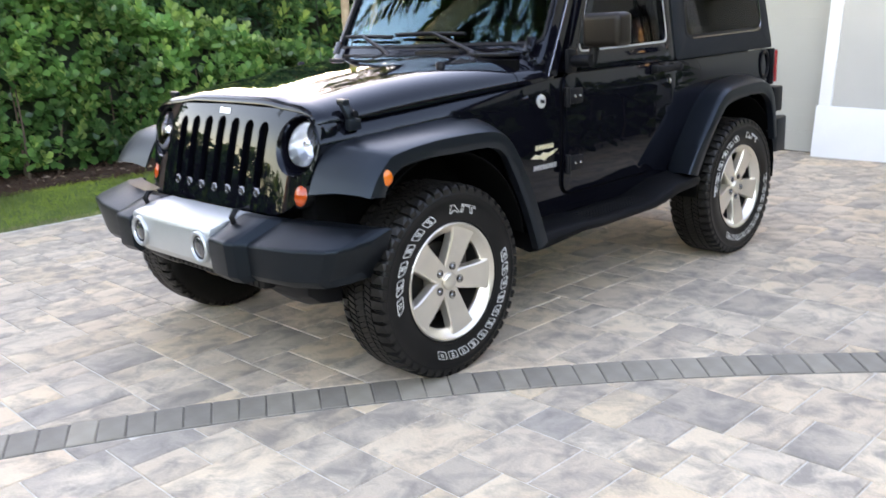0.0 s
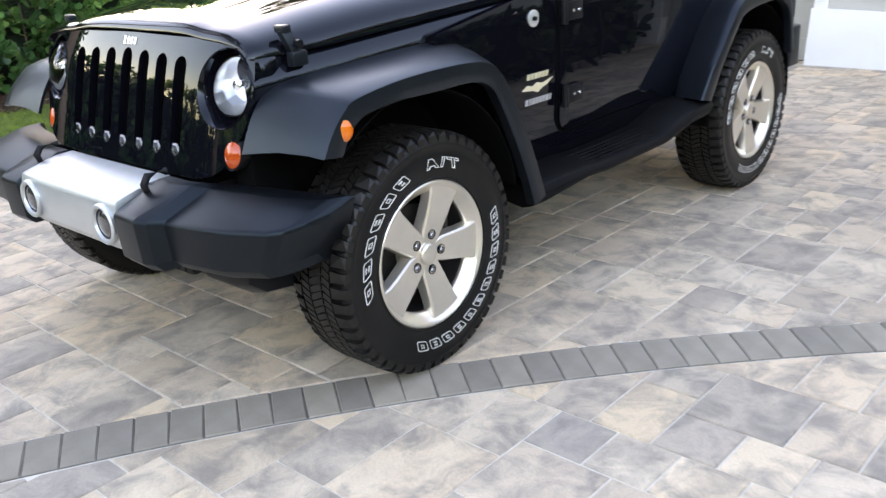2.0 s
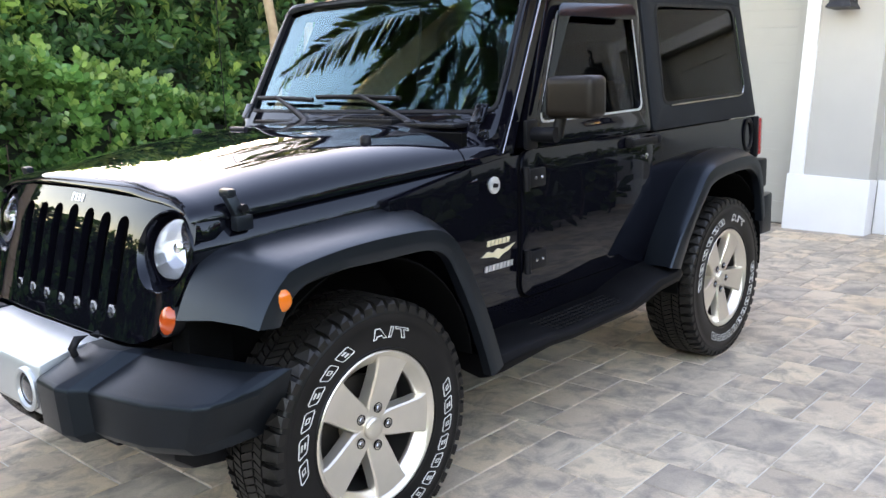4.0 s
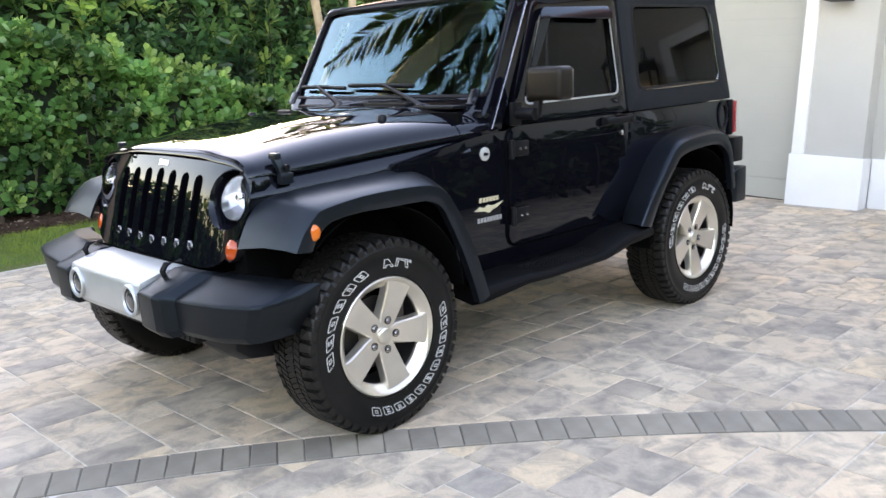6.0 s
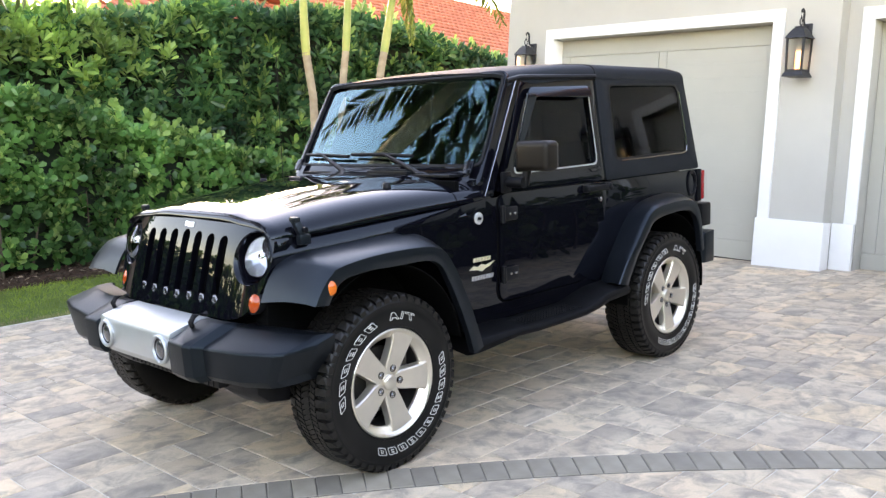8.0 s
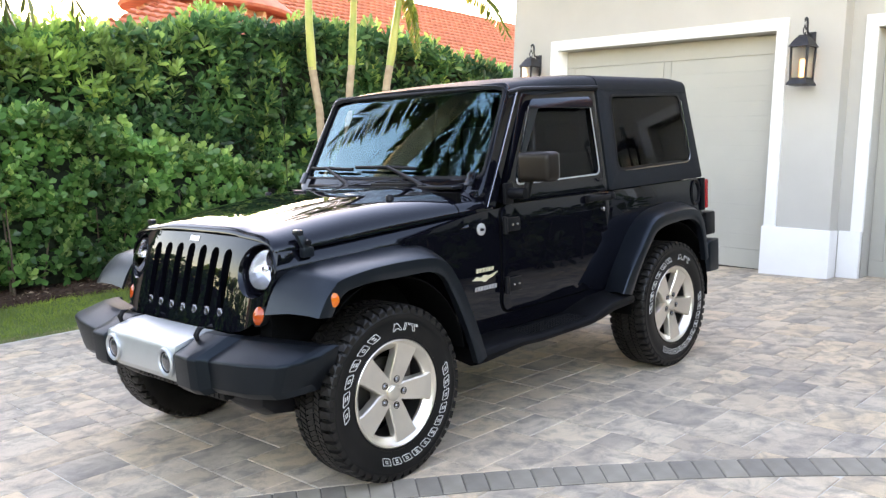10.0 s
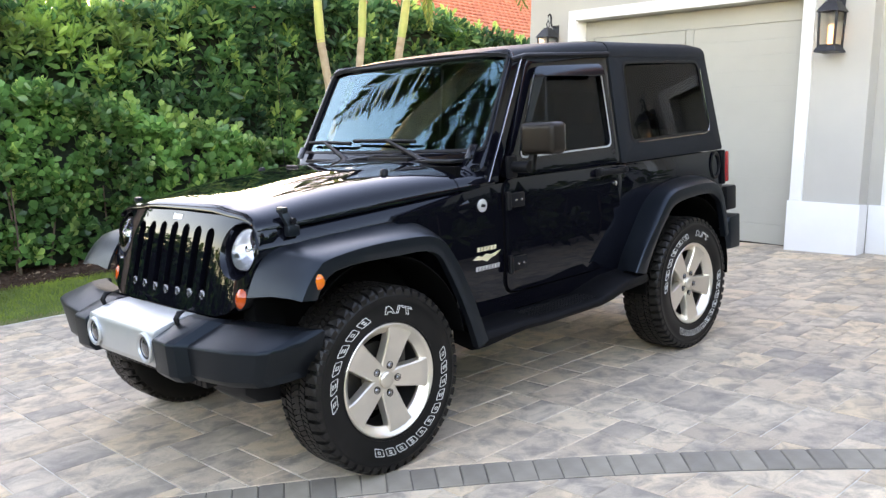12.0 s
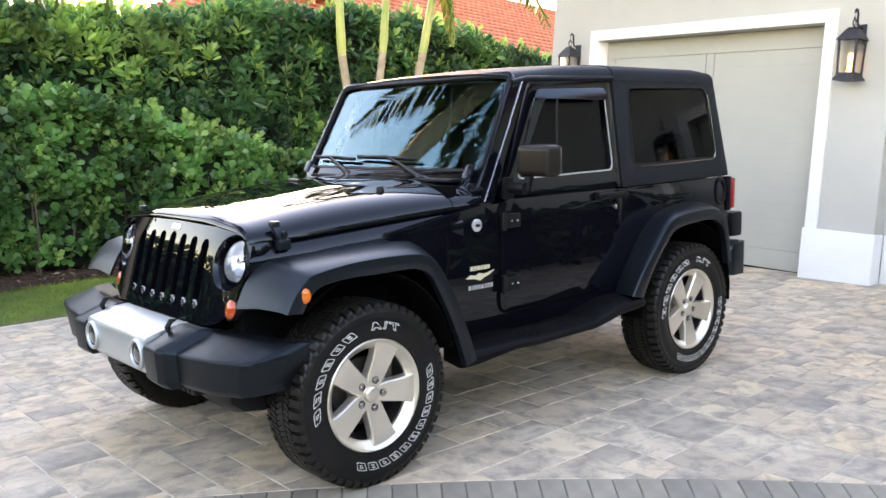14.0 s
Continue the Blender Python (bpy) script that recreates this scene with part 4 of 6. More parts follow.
for s in SIDES:
    part("body_side", plate(TUB, [], on_side(s, -0.06), 0.06, 0.004, 0.10), paint, car, "glossy black body side", 50)
    part("door_seal", plate(DOOR_GAP, [], on_side(s, -0.002), 0.0035, 0, 0.10), void, car)
    door = part("door", plate(DOOR, [], on_side(s, 0.0015), 0.013, 0.005, 0.10), paint, car, "glossy black car door, shut", 50)
    part("window_frame", plate(FRAME, [GLASS], on_side(s, -0.035), 0.040, 0.004), paint, door, "", 50)
    pane = part("window", plate(grown(GLASS, 0.004), [], on_side(s, -0.022), 0.005), glass_dark, door, "dark tinted side window", 0)
    part("window_seal", plate(grown(GLASS, 0.003), [grown(GLASS, -0.006)], on_side(s, 0.003), 0.003, 0.001), silver if s < 0 else plastic_black, door, "bright strip round the side window")
    visor = [(1.020, 1.300), (1.228, 1.696), (1.262, 1.718), (1.815, 1.730), (1.826, 1.668), (1.800, 1.662), (1.286, 1.668), (1.046, 1.300)]
    vbm = plate(rounded(visor, 0.02, 3), [], lambda a, b, d, s=s: Vector((a, s * (flank(b) + 0.010 + d + 0.030 * math.sqrt(max(0.0, min(1.0, (1.735 - b) / 0.07)))), b)), 0.004, 0.001, 0.02)
    part("rain_visor", vbm, visor_mat, door, "smoked window visor")
    handle = part("handle", box((1.775, s * 0.812, 1.138), (0.245, 0.016, 0.032), 0.007), plastic_black, door, "black bar door handle", 60)
    for x in (1.672, 1.885):
        part("handle_mount", box((x, s * 0.794, 1.138), (0.05, 0.036, 0.046), 0.012), plastic_black, handle)
    part("push_button", lathe([(0.019, 0.0), (0.019, 0.012), (0.012, 0.016), (0.001, 0.016)], 16, lambda a, b, h, s=s: Vector((1.882 + a, s * (0.81 + h), 1.138 + b)), closed=True), plastic_black, handle)
    part("door_lock", lathe([(0.013, 0.0), (0.013, 0.008), (0.001, 0.010)], 14, lambda a, b, h, s=s: Vector((1.827 + a, s * (0.778 + h), 1.066 + b)), closed=True), chrome, door, "round chrome key lock")
    for z in (1.062, 0.745):
        hinge = part("hinge", box((0.975, s * 0.790, z), (0.115, 0.020, 0.072), 0.008), plastic_black, door, "black door hinge")
        part("hinge_knuckle", tube([(0.912, s * 0.795, z - 0.045), (0.912, s * 0.795, z + 0.045)], 0.014, 10), plastic_black, hinge)
        for x in (0.965, 1.005):
            part("screw", lathe([(0.007, 0), (0.006, 0.003), (0.001, 0.004)], 8, lambda a, b, h, s=s, x=x, z=z: Vector((x + a, s * (0.80 + h), z + b)), closed=True), chrome, hinge)
    # mirror on its arm
    if s < 0:
        mirror = part("mirror", box((1.0, s * 0.955, 1.362), (0.115, 0.205, 0.152), 0.032, segments=4), mirror_plastic, door, "grained black mirror housing, browned for warm reflected light", 60)
        part("mirror_glass", box((1.060, s * 0.955, 1.362), (0.006, 0.175, 0.125), 0.002), chrome, mirror)
        part("mirror_arm", tube([(0.965, s * 0.775, 1.225), (0.962, s * 0.83, 1.226), (0.962, s * 0.90, 1.226)], 0.029, 14), plastic_black, mirror, "black mirror arm")
        part("mirror_post", tube([(0.985, s * 0.885, 1.215), (0.99, s * 0.89, 1.26), (1.0, s * 0.90, 1.31)], 0.022, 12), plastic_black, mirror)
        part("arm_bracket", box((0.955, s * 0.785, 1.225), (0.07, 0.022, 0.11), 0.01), plastic_black, mirror)
    # hard top
    top_side = part("hardtop_side", plate(QUARTER, [QUARTER_GLASS], on_side(s, -0.030), 0.036, 0.006), hardtop_mat, car, "grained black hard top side", 50)
    part("quarter_window", plate(grown(QUARTER_GLASS, 0.004), [], tilted_pane(s), 0.005), glass_dark, top_side, "dark tinted rear side window", 0)
    part("quarter_seal", plate(grown(QUARTER_GLASS, 0.010), [grown(QUARTER_GLASS, -0.004)], on_side(s, 0.004), 0.004, 0.001), plastic_black, top_side, "black rubber window seal")
    edge = [(2.10, 1.278), (2.86, 1.291), (2.905, 1.302), (2.921, 1.345), (2.890, 1.70)]
    part("seal_edge", tube([(x, s * (flank(z) + 0.010), z) for x, z in edge], 0.0045, 6), dark_chrome, top_side, "thin bright edge along the window seal")


def reach(p, share=1.0):
    """The windscreen and the roof edge above it stand a little wider towards the far pillar."""
    w = share * min(1.0, max(0.0, (p.y + 0.30) / 0.95))
    k = min(1.0, max(0.0, (p.z - 1.25) / 0.5))
    return Vector((p.x - w * 0.006, p.y + w * (0.060 + 0.062 * k), p.z))


def roof(x0, x1, z0, z1, name, material, ends):
    rings = []
    for k in range(9):
        t = k / 8
        x = x0 + (x1 - x0) * t
        c = z0 + (z1 - z0) * math.sin(t * math.pi / 2)
        d = ends[0] * max(0, 1 - t * 8) ** 2 + ends[1] * max(0, 1 - (1 - t) * 8) ** 2
        pts = []
        for y, dz in ((-0.690, -0.100), (-0.688, -0.070), (-0.678, -0.040), (-0.655, -0.020), (-0.60, -0.008), (-0.45, 0.004), (-0.2, 0.012), (0, 0.014)):
            pts.append((y, c - d + dz))
        pts += [(-y, z) for y, z in pts[-2::-1]]
        rings.append([reach(Vector((x, y, z)), max(0.0, (1.915 - x) / 0.815)) for y, z in pts])
    return part(name, thick(loft(rings, False), 0.02), material, car, smooth=50)


roof(1.10, 1.915, 1.812, 1.868, "roof_front", hardtop_mat, (0.010, 0.0))
roof(1.922, 2.975, 1.872, 1.868, "roof_rear", hardtop_mat, (0.0, 0.015))
part("tailgate", box((3.035, 0, 0.90), (0.04, 1.44, 0.56), 0.01), paint, car)
part("rear_window", box((3.005, 0, 1.49), (0.02, 1.30, 0.60), 0.01), glass_dark, car, "dark tinted rear window")
for s in SIDES:
    part("roof_rail", tube([reach(Vector((x, s * y, z)), (1.915 - x) / 0.815) for x, y, z in ((1.10, 0.682, 1.752), (1.20, 0.688, 1.772), (1.915, 0.690, 1.785))], 0.014, 8), plastic_black, car)
    tail = part("tail_lamp", box((3.052, s * 0.735, 1.060), (0.024, 0.10, 0.225), 0.008), plastic_black, car, "tail lamp in a black housing")
    part("tail_lens", box((3.089, s * 0.735, 1.060), (0.058, 0.096, 0.205), 0.014), red_lens, tail, "red lens")
filler = part("fuel_filler", lathe([(0.068, 0.002), (0.068, 0.008), (0.060, 0.011), (0.052, 0.006), (0.050, -0.02), (0.001, -0.02)], 28, lambda a, b, h: Vector((2.955 + a * 0.88, -(flank(1.075) + h), 1.078 + b * 1.32)), closed=True), plastic_black, car, "black fuel filler recess")
part("filler_cap", lathe([(0.038, -0.018), (0.036, -0.003), (0.001, 0.0)], 20, lambda a, b, h: Vector((2.955 + a * 0.9, -(flank(1.075) + h), 1.075 + b * 1.2)), closed=True), plastic_black, filler)

# ---- windscreen ----
UP, OUT = Vector((0.5145, 0, 0.8575)), Vector((-0.8575, 0, 0.5145))
SCREEN = Vector((0.800, 0, 1.300))
on_screen = lambda base: (lambda a, b, d: reach(SCREEN + UP * b + OUT * (base + d) + Vector((0.03 * (a / 0.7) ** 2, a, 0))))
outline = rounded([(-0.752, -0.10), (0.752, -0.10), (0.742, 0.02), (0.672, 0.592), (-0.672, 0.592), (-0.742, 0.02)], 0.05, 4)
pane_shape = rounded([(-0.712, 0.020), (0.712, 0.014), (0.656, 0.568), (-0.656, 0.568)], 0.05, 5)
frame_part = part("windscreen_frame", plate(outline, [pane_shape], on_screen(-0.05), 0.055, 0.008, 0.12), paint, car, "glossy black windscreen frame", 50)
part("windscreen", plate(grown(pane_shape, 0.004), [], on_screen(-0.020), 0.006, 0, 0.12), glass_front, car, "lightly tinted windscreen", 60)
part("screen_seal", plate(grown(pane_shape, 0.010), [grown(pane_shape, -0.004)], on_screen(-0.012), 0.020, 0.002, 0.15), plastic_black, frame_part, "black rubber seal")
for s in SIDES:
    # bright bar drawn for the sky highlight along each pillar
    part("pillar_strip", tube([reach(Vector(p)) for p in ((0.815, s * 0.762, 1.165), (0.93, s * 0.742, 1.36), (1.165, s * 0.692, 1.755))], 0.005, 8), dark_chrome if s < 0 else silver, frame_part, "bright bar for the highlight on the windscreen pillar")
    part("pillar_side", loft([[reach(Vector((x + dx, s * y, z))) for dx, y in ((-0.012, 0.70 - k), (-0.012, 0.752 - k), (0.085, 0.757 - k), (0.085, 0.70 - k))] for x, z, k in ((0.80, 1.16, 0.0), (0.86, 1.30, 0.010), (1.125, 1.755, 0.068))]), paint, frame_part)
    part("screen_bracket", box(reach(Vector((0.792, s * 0.675, 1.312))), (0.012, 0.055, 0.075), 0.004, Matrix.Rotation(radians(31), 3, "Y")), paint, frame_part)


def wiper(pivot_y, tip_y, y0, y1, rise):
    p = on_screen(0.02)
    base = p(pivot_y, -0.055, 0.02)
    arm = part("wiper", tube([base, p(pivot_y + (tip_y - pivot_y) * 0.25, -0.02, 0.02), p(tip_y, rise, 0.012)], 0.011, 8, radii=[0.017, 0.013, 0.007]), plastic_black, car, "black windscreen wiper", 60)
    part("wiper_pivot", lathe([(0.022, -0.03), (0.024, 0.012), (0.014, 0.018), (0.001, 0.018)], 14, lambda a, b, h: base + Vector((a, b, h - 0.005)), closed=True), plastic_black, arm)
    part("wiper_blade", tube([p(y0, rise - 0.006, -0.004), p((y0 + y1) / 2, rise, 0.004), p(y1, rise + 0.004, -0.004)], 0.009, 6), plastic_black, arm)
    part("blade_rubber", tube([p(y0, rise - 0.012, -0.008), p((y0 + y1) / 2, rise - 0.006, -0.002), p(y1, rise - 0.002, -0.008)], 0.005, 4), void, arm)


wiper(-0.36, -0.03, -0.24, 0.24, 0.075)
wiper(0.22, 0.50, 0.26, 0.66, 0.07)

# ---- small fittings on the bonnet ----
for s in SIDES:
    x, z = -0.290, 1.075
    lat = part("hood_latch", box((x, s * 0.664, z + 0.035), (0.036, 0.024, 0.090), 0.007, Matrix.Rotation(s * 0.22, 3, "X") @ Matrix.Rotation(-0.34, 3, "Y")), plastic, car, "grey-black rubber bonnet latch")
    part("latch_head", box((x - 0.014, s * 0.654, z + 0.076), (0.030, 0.048, 0.024), 0.008), plastic, lat)
    part("latch_base", box((x + 0.018, s * 0.668, z - 0.012), (0.060, 0.034, 0.046), 0.010), plastic, lat)
    part("latch_pin", tube([(x + 0.015, s * 0.66, z + 0.03), (x + 0.015, s * 0.692, z + 0.03)], 0.013, 10), plastic_black, lat)
    part("hood_bumper", lathe([(0.020, -0.02), (0.020, 0.022), (0.015, 0.032), (0.001, 0.034)], 14, lambda a, b, h, s=s: Vector((0.36 + a, s * 0.52 + b, 1.228 + h)), closed=True), plastic_black, car, "black rubber bonnet stop", 60)
part("footman_loop", tube([(0.33, 0.10, 1.245), (0.31, 0.105, 1.272), (0.31, 0.195, 1.272), (0.33, 0.20, 1.245)], 0.009, 8), plastic_black, car, "black tie-down loop on the bonnet")
for y in (-0.26, 0.30):
    part("washer_nozzle", box((0.40, y, 1.258), (0.045, 0.030, 0.030), 0.010), plastic_black, car, "black washer nozzle")
ant = part("antenna", tube([(0.662, 0.75, 1.16), (0.662, 0.75, 1.60), (0.664, 0.752, 2.00)], 0.0018, 6), plastic_black, car, "thin black whip antenna")
part("antenna_base", lathe([(0.02, -0.05), (0.02, 0.01), (0.008, 0.05), (0.001, 0.055)], 12, lambda a, b, h: Vector((0.662 + a, 0.75 + b, 1.14 + h)), closed=True), plastic_black, ant)

# ---- badges: plain shapes in their colours ----
rim_put = lambda a, b, h: Vector((0.752 + a, -(flank(1.057) + h), 1.057 + b))
badge = part("round_badge", lathe([(0.031, 0.0), (0.031, 0.006), (0.027, 0.008), (0.001, 0.008)], 28, rim_put, closed=True), badge_silver, car, "round silver badge on the wing")
part("badge_mark", plate(rounded([(-0.016, -0.006), (0.012, -0.010), (0.018, 0.003), (-0.010, 0.009)], 0.004, 2), [], lambda a, b, d: rim_put(a, b, 0.0085 + d), 0.0012), plastic_black, badge)


def bars(x0, x1, z, h, n, material, name):
    """A row of slanted open blocks in place of raised letters."""
    bm = None
    step = (x1 - x0) / n
    for k in range(n):
        quad = [(x0 + step * (k + 0.06), z - h / 2), (x0 + step * (k + 0.74), z - h / 2), (x0 + step * (k + 0.88), z + h / 2), (x0 + step * (k + 0.20), z + h / 2)]
        inner = [(x0 + step * (k + 0.34), z - h / 2), (x0 + step * (k + 0.54), z - h / 2), (x0 + step * (k + 0.60), z), (x0 + step * (k + 0.40), z)]
        loop = quad[:1] + [inner[0], inner[3], inner[2], inner[1]] + quad[1:] if k % 2 else quad
        bm = join(bm, plate(loop, [] if k % 2 else [inset(quad, h * 0.30)], on_side(-1, 0.001), 0.004))
    return part(name, bm, material, car, "raised badge of plain bars", 0)


bars(0.702, 0.838, 0.846, 0.021, 6, gold, "model_badge")
peak = [(0.672, 0.800), (0.706, 0.817), (0.738, 0.809), (0.765, 0.821), (0.800, 0.813), (0.868, 0.827), (0.828, 0.804), (0.796, 0.796), (0.770, 0.782), (0.742, 0.792)]
part("mountain_badge", plate(peak, [], on_side(-1, 0.001), 0.004), gold, car, "gold mountain-shaped badge", 0)
bars(0.690, 0.862, 0.752, 0.022, 8, badge_silver, "name_badge")


# ---- bumpers, step bars and underside ----
def section(y, front, back, low, crease, high):
    """Bumper section: upright face up to a crease, then a broad slope back to the top edge."""
    tuck = y * (1 - 0.085 * max(0.0, (abs(y) - 0.55) / 0.40))
    slope = min(front + 0.165, back - 0.01)
    rows = [(front + 0.035, low, tuck), (front + 0.008, low + 0.028, tuck), (front, crease - 0.010, y), (front + 0.004, crease, y), (front + 0.014, crease + 0.006, y), (slope, high, y), (back, high, y), (back, low, tuck)]
    return [Vector((x, v, z)) for x, z, v in rows]


def bumper():
    rows = [(0.0, -0.755, -0.56, 0.505, 0.655, 0.718), (0.325, -0.755, -0.56, 0.505, 0.655, 0.718), (0.335, -0.780, -0.56, 0.500, 0.662, 0.728), (0.452, -0.780, -0.56, 0.497, 0.662, 0.728), (0.490, -0.762, -0.54, 0.495, 0.658, 0.725),
            (0.508, -0.712, -0.47, 0.498, 0.646, 0.706), (0.560, -0.708, -0.46, 0.499, 0.648, 0.708), (0.74, -0.672, -0.42, 0.497, 0.652, 0.710), (0.875, -0.615, -0.38, 0.499, 0.655, 0.706), (0.905, -0.580, -0.36, 0.501, 0.657, 0.704),
            (0.922, -0.52, -0.35, 0.503, 0.660, 0.702), (0.930, -0.44, -0.33, 0.508, 0.664, 0.695)]
    rows = [(y, f + 0.022 * max(0.0, 1 - y), *r) for y, f, *r in rows]
    full = [(-y, *r) for y, *r in rows[::-1]] + [(y + 0.03 * k, f - 0.055 * k, b - 0.03 * k, low, c + 0.022 * k, h + 0.022 * k) for y, f, b, low, c, h in rows[1:] for k in (max(0.0, (y - 0.5) / 0.4),)]
    return soften(loft([section(*r) for r in full]), 0.004, 2, 16)


front_bumper = part("front_bumper", bumper(), bumper_mat, car, "satin black plastic front bumper", 24)


def cover():
    rings = []
    for y in np.linspace(-0.322, 0.322, 15):
        k = 1 - (abs(y) / 0.322) ** 8
        f = -0.750 - 0.006 * k
        rings.append([Vector((x, y, z)) for x, z in ((f + 0.035, 0.518), (f + 0.006, 0.552), (f, 0.668), (f + 0.008, 0.690), (f + 0.035, 0.698), (f + 0.125, 0.722), (f + 0.20, 0.726), (f + 0.20, 0.700), (f + 0.06, 0.660), (f + 0.06, 0.53))])
    return soften(loft(rings), 0.003, 2, 25)


part("bumper_cover", cover(), silver, front_bumper, "satin silver bumper centre", 35)
for s in SIDES:
    put = lambda a, b, h, s=s: Vector((-0.7555 - h, s * 0.251 + a, 0.612 + b))
    fog = part("fog_lamp", lathe([(0.066, -0.004), (0.066, 0.007), (0.061, 0.012), (0.053, 0.010), (0.049, 0.002)], 36, put, closed=True), silver, front_bumper, "round fog lamp in a silver ring")
    # black disc on the uncut cover stands in for the shade in the lamp
    part("fog_recess", lathe([(0.050, 0.0015), (0.040, 0.0005), (0.001, 0.0005)], 32, put, closed=True), plastic_black, fog)
    part("fog_lens", lathe([(0.040, 0.001), (0.035, 0.004), (0.02, 0.0065), (0.001, 0.007)], 28, put, closed=True), dark_glass_lens, fog, "fog lamp lens")
    hook = [(-0.60, s * 0.36, 0.69), (-0.655, s * 0.36, 0.70), (-0.664, s * 0.36, 0.728), (-0.648, s * 0.36, 0.752), (-0.612, s * 0.36, 0.757), (-0.585, s * 0.36, 0.752)]
    part("tow_hook", tube(hook, 0.0125, 8), plastic_black, car, "black steel tow hook", 60)
    part("bumper_bracket", box((-0.47, s * 0.40, 0.60), (0.30, 0.09, 0.14), 0.01), steel, car)
bm = box((-0.560, -0.06, 0.470), (0.10, 0.80, 0.07), 0.014)
for k in range(19):
    bm = box((-0.610, -0.42 + k * 0.04, 0.468), (0.010, 0.007, 0.05), 0.002, bm=bm)
part("air_dam", bm, plastic_black, front_bumper, "ribbed black lower lip")
for s in SIDES:
    part("arm_mount", soften(loft([[Vector((x, s * y, z)) for y, z in ((0.38, 0.50), (0.38, zl), (0.46, zl - 0.012), (0.60, zl - 0.010), (0.68, zl + 0.01), (0.68, 0.50))] for x, zl in ((-0.56, 0.43), (-0.50, 0.385), (-0.40, 0.37), (-0.28, 0.40))]), 0.012), plastic_black, car, "black suspension mount below the bumper")
# filler coloured dull black for the shaded gap below the grille
part("bumper_filler", box((-0.50, 0, 0.655), (0.16, 1.1, 0.03), 0.008), step_mat, car)


def step_bar(s):
    rings = []
    for x, inner, outer, zt, zb in ((0.54, 0.74, 0.905, 0.485, 0.400), (0.60, 0.74, 0.925, 0.492, 0.408), (0.86, 0.74, 0.945, 0.497, 0.440), (1.0, 0.74, 0.950, 0.487, 0.435), (1.45, 0.74, 0.950, 0.492, 0.440), (1.56, 0.74, 0.950, 0.520, 0.455), (1.68, 0.74, 0.950, 0.548, 0.480), (1.86, 0.74, 0.945, 0.556, 0.488), (1.93, 0.74, 0.925, 0.552, 0.49)):
        sec = [(inner, zb + 0.02), (outer - 0.05, zb), (outer - 0.008, zb + 0.012), (outer, (zt + zb) / 2 + 0.004), (outer - 0.012, zt - 0.008), (outer - 0.035, zt), (inner, zt + 0.012)]
        rings.append([Vector((x, s * y, z)) for y, z in sec])
    return soften(loft(rings), 0.004, 2, 25)


for s in SIDES:
    bar = part("step_bar", step_bar(s), step_mat, car, "black plastic side step", 35)
    pad = None
    for i in range(26):
        for j in range(5):
            x, y = 0.93 + i * 0.0235 + (0.011 if j % 2 else 0), 0.795 + j * 0.027
            pad = lathe([(0.0085, 0.0), (0.006, 0.006), (0.001, 0.007)], 6, lambda a, b, h, x=x, y=y, s=s: Vector((x + a, s * (y + b), 0.4995 - (y - 0.74) * 0.055 + h)), pad, closed=True)
    part("step_tread", pad, step_mat, bar, "studded step tread")
    for x in (0.72, 1.25, 1.75):
        part("step_bracket", box((x, s * 0.70, 0.47), (0.06, 0.16, 0.03), 0.004), steel, car)
    part("rocker", box((1.28, s * 0.700, 0.515), (1.30, 0.06, 0.10), 0.012), paint, car)
    part("frame_rail", box((1.30, s * 0.42, 0.46), (3.5, 0.08, 0.12), 0.01), steel, car)
    part("bumper_end", soften(loft([[Vector((x, s * y, z)) for x, y, z in ((x0, 0.60, z0), (x0, yo, z0), (x0, yo, z1), (x0, 0.60, z1))] for x0, yo, z0, z1 in ((2.96, 0.80, 0.545, 0.66), (3.02, 0.84, 0.52, 0.735), (3.15, 0.84, 0.52, 0.745), (3.205, 0.80, 0.53, 0.735))]), 0.015), plastic, car, "satin dark grey rear bumper end")
part("rear_bumper", box((3.13, 0, 0.63), (0.15, 1.22, 0.19), 0.02), plastic, car, "satin dark grey rear bumper")
bracket = part("plate_bracket", box((3.085, -0.66, 0.845), (0.05, 0.16, 0.12), 0.012), plastic_black, car, "black number plate bracket")
part("bracket_lamp", box((3.175, -0.70, 0.845), (0.13, 0.14, 0.165), 0.018), plastic_black, bracket)
part("floor_pan", box((1.85, 0, 0.545), (2.4, 1.36, 0.05), 0), void, car)
part("firewall", box((0.66, 0, 0.90), (0.03, 1.42, 0.70), 0), void, car)
for x in (0.0, 2.424):
    ax = part("axle", tube([(x, -0.66, 0.39), (x, 0.66, 0.39)], 0.045, 12), steel, car)
    part("differential", lathe([(0.001, -0.13), (0.08, -0.115), (0.125, -0.05), (0.13, 0.03), (0.09, 0.11), (0.04, 0.16)], 20, lambda a, b, h, x=x: Vector((x + h, -0.08 + a, 0.385 + b))), steel, ax)
part("tie_rod", tube([(-0.16, -0.60, 0.40), (-0.16, 0.60, 0.40)], 0.02, 10), steel, car)
part("skid_pan", box((-0.22, -0.05, 0.46), (0.30, 0.62, 0.12), 0.03), void, car)

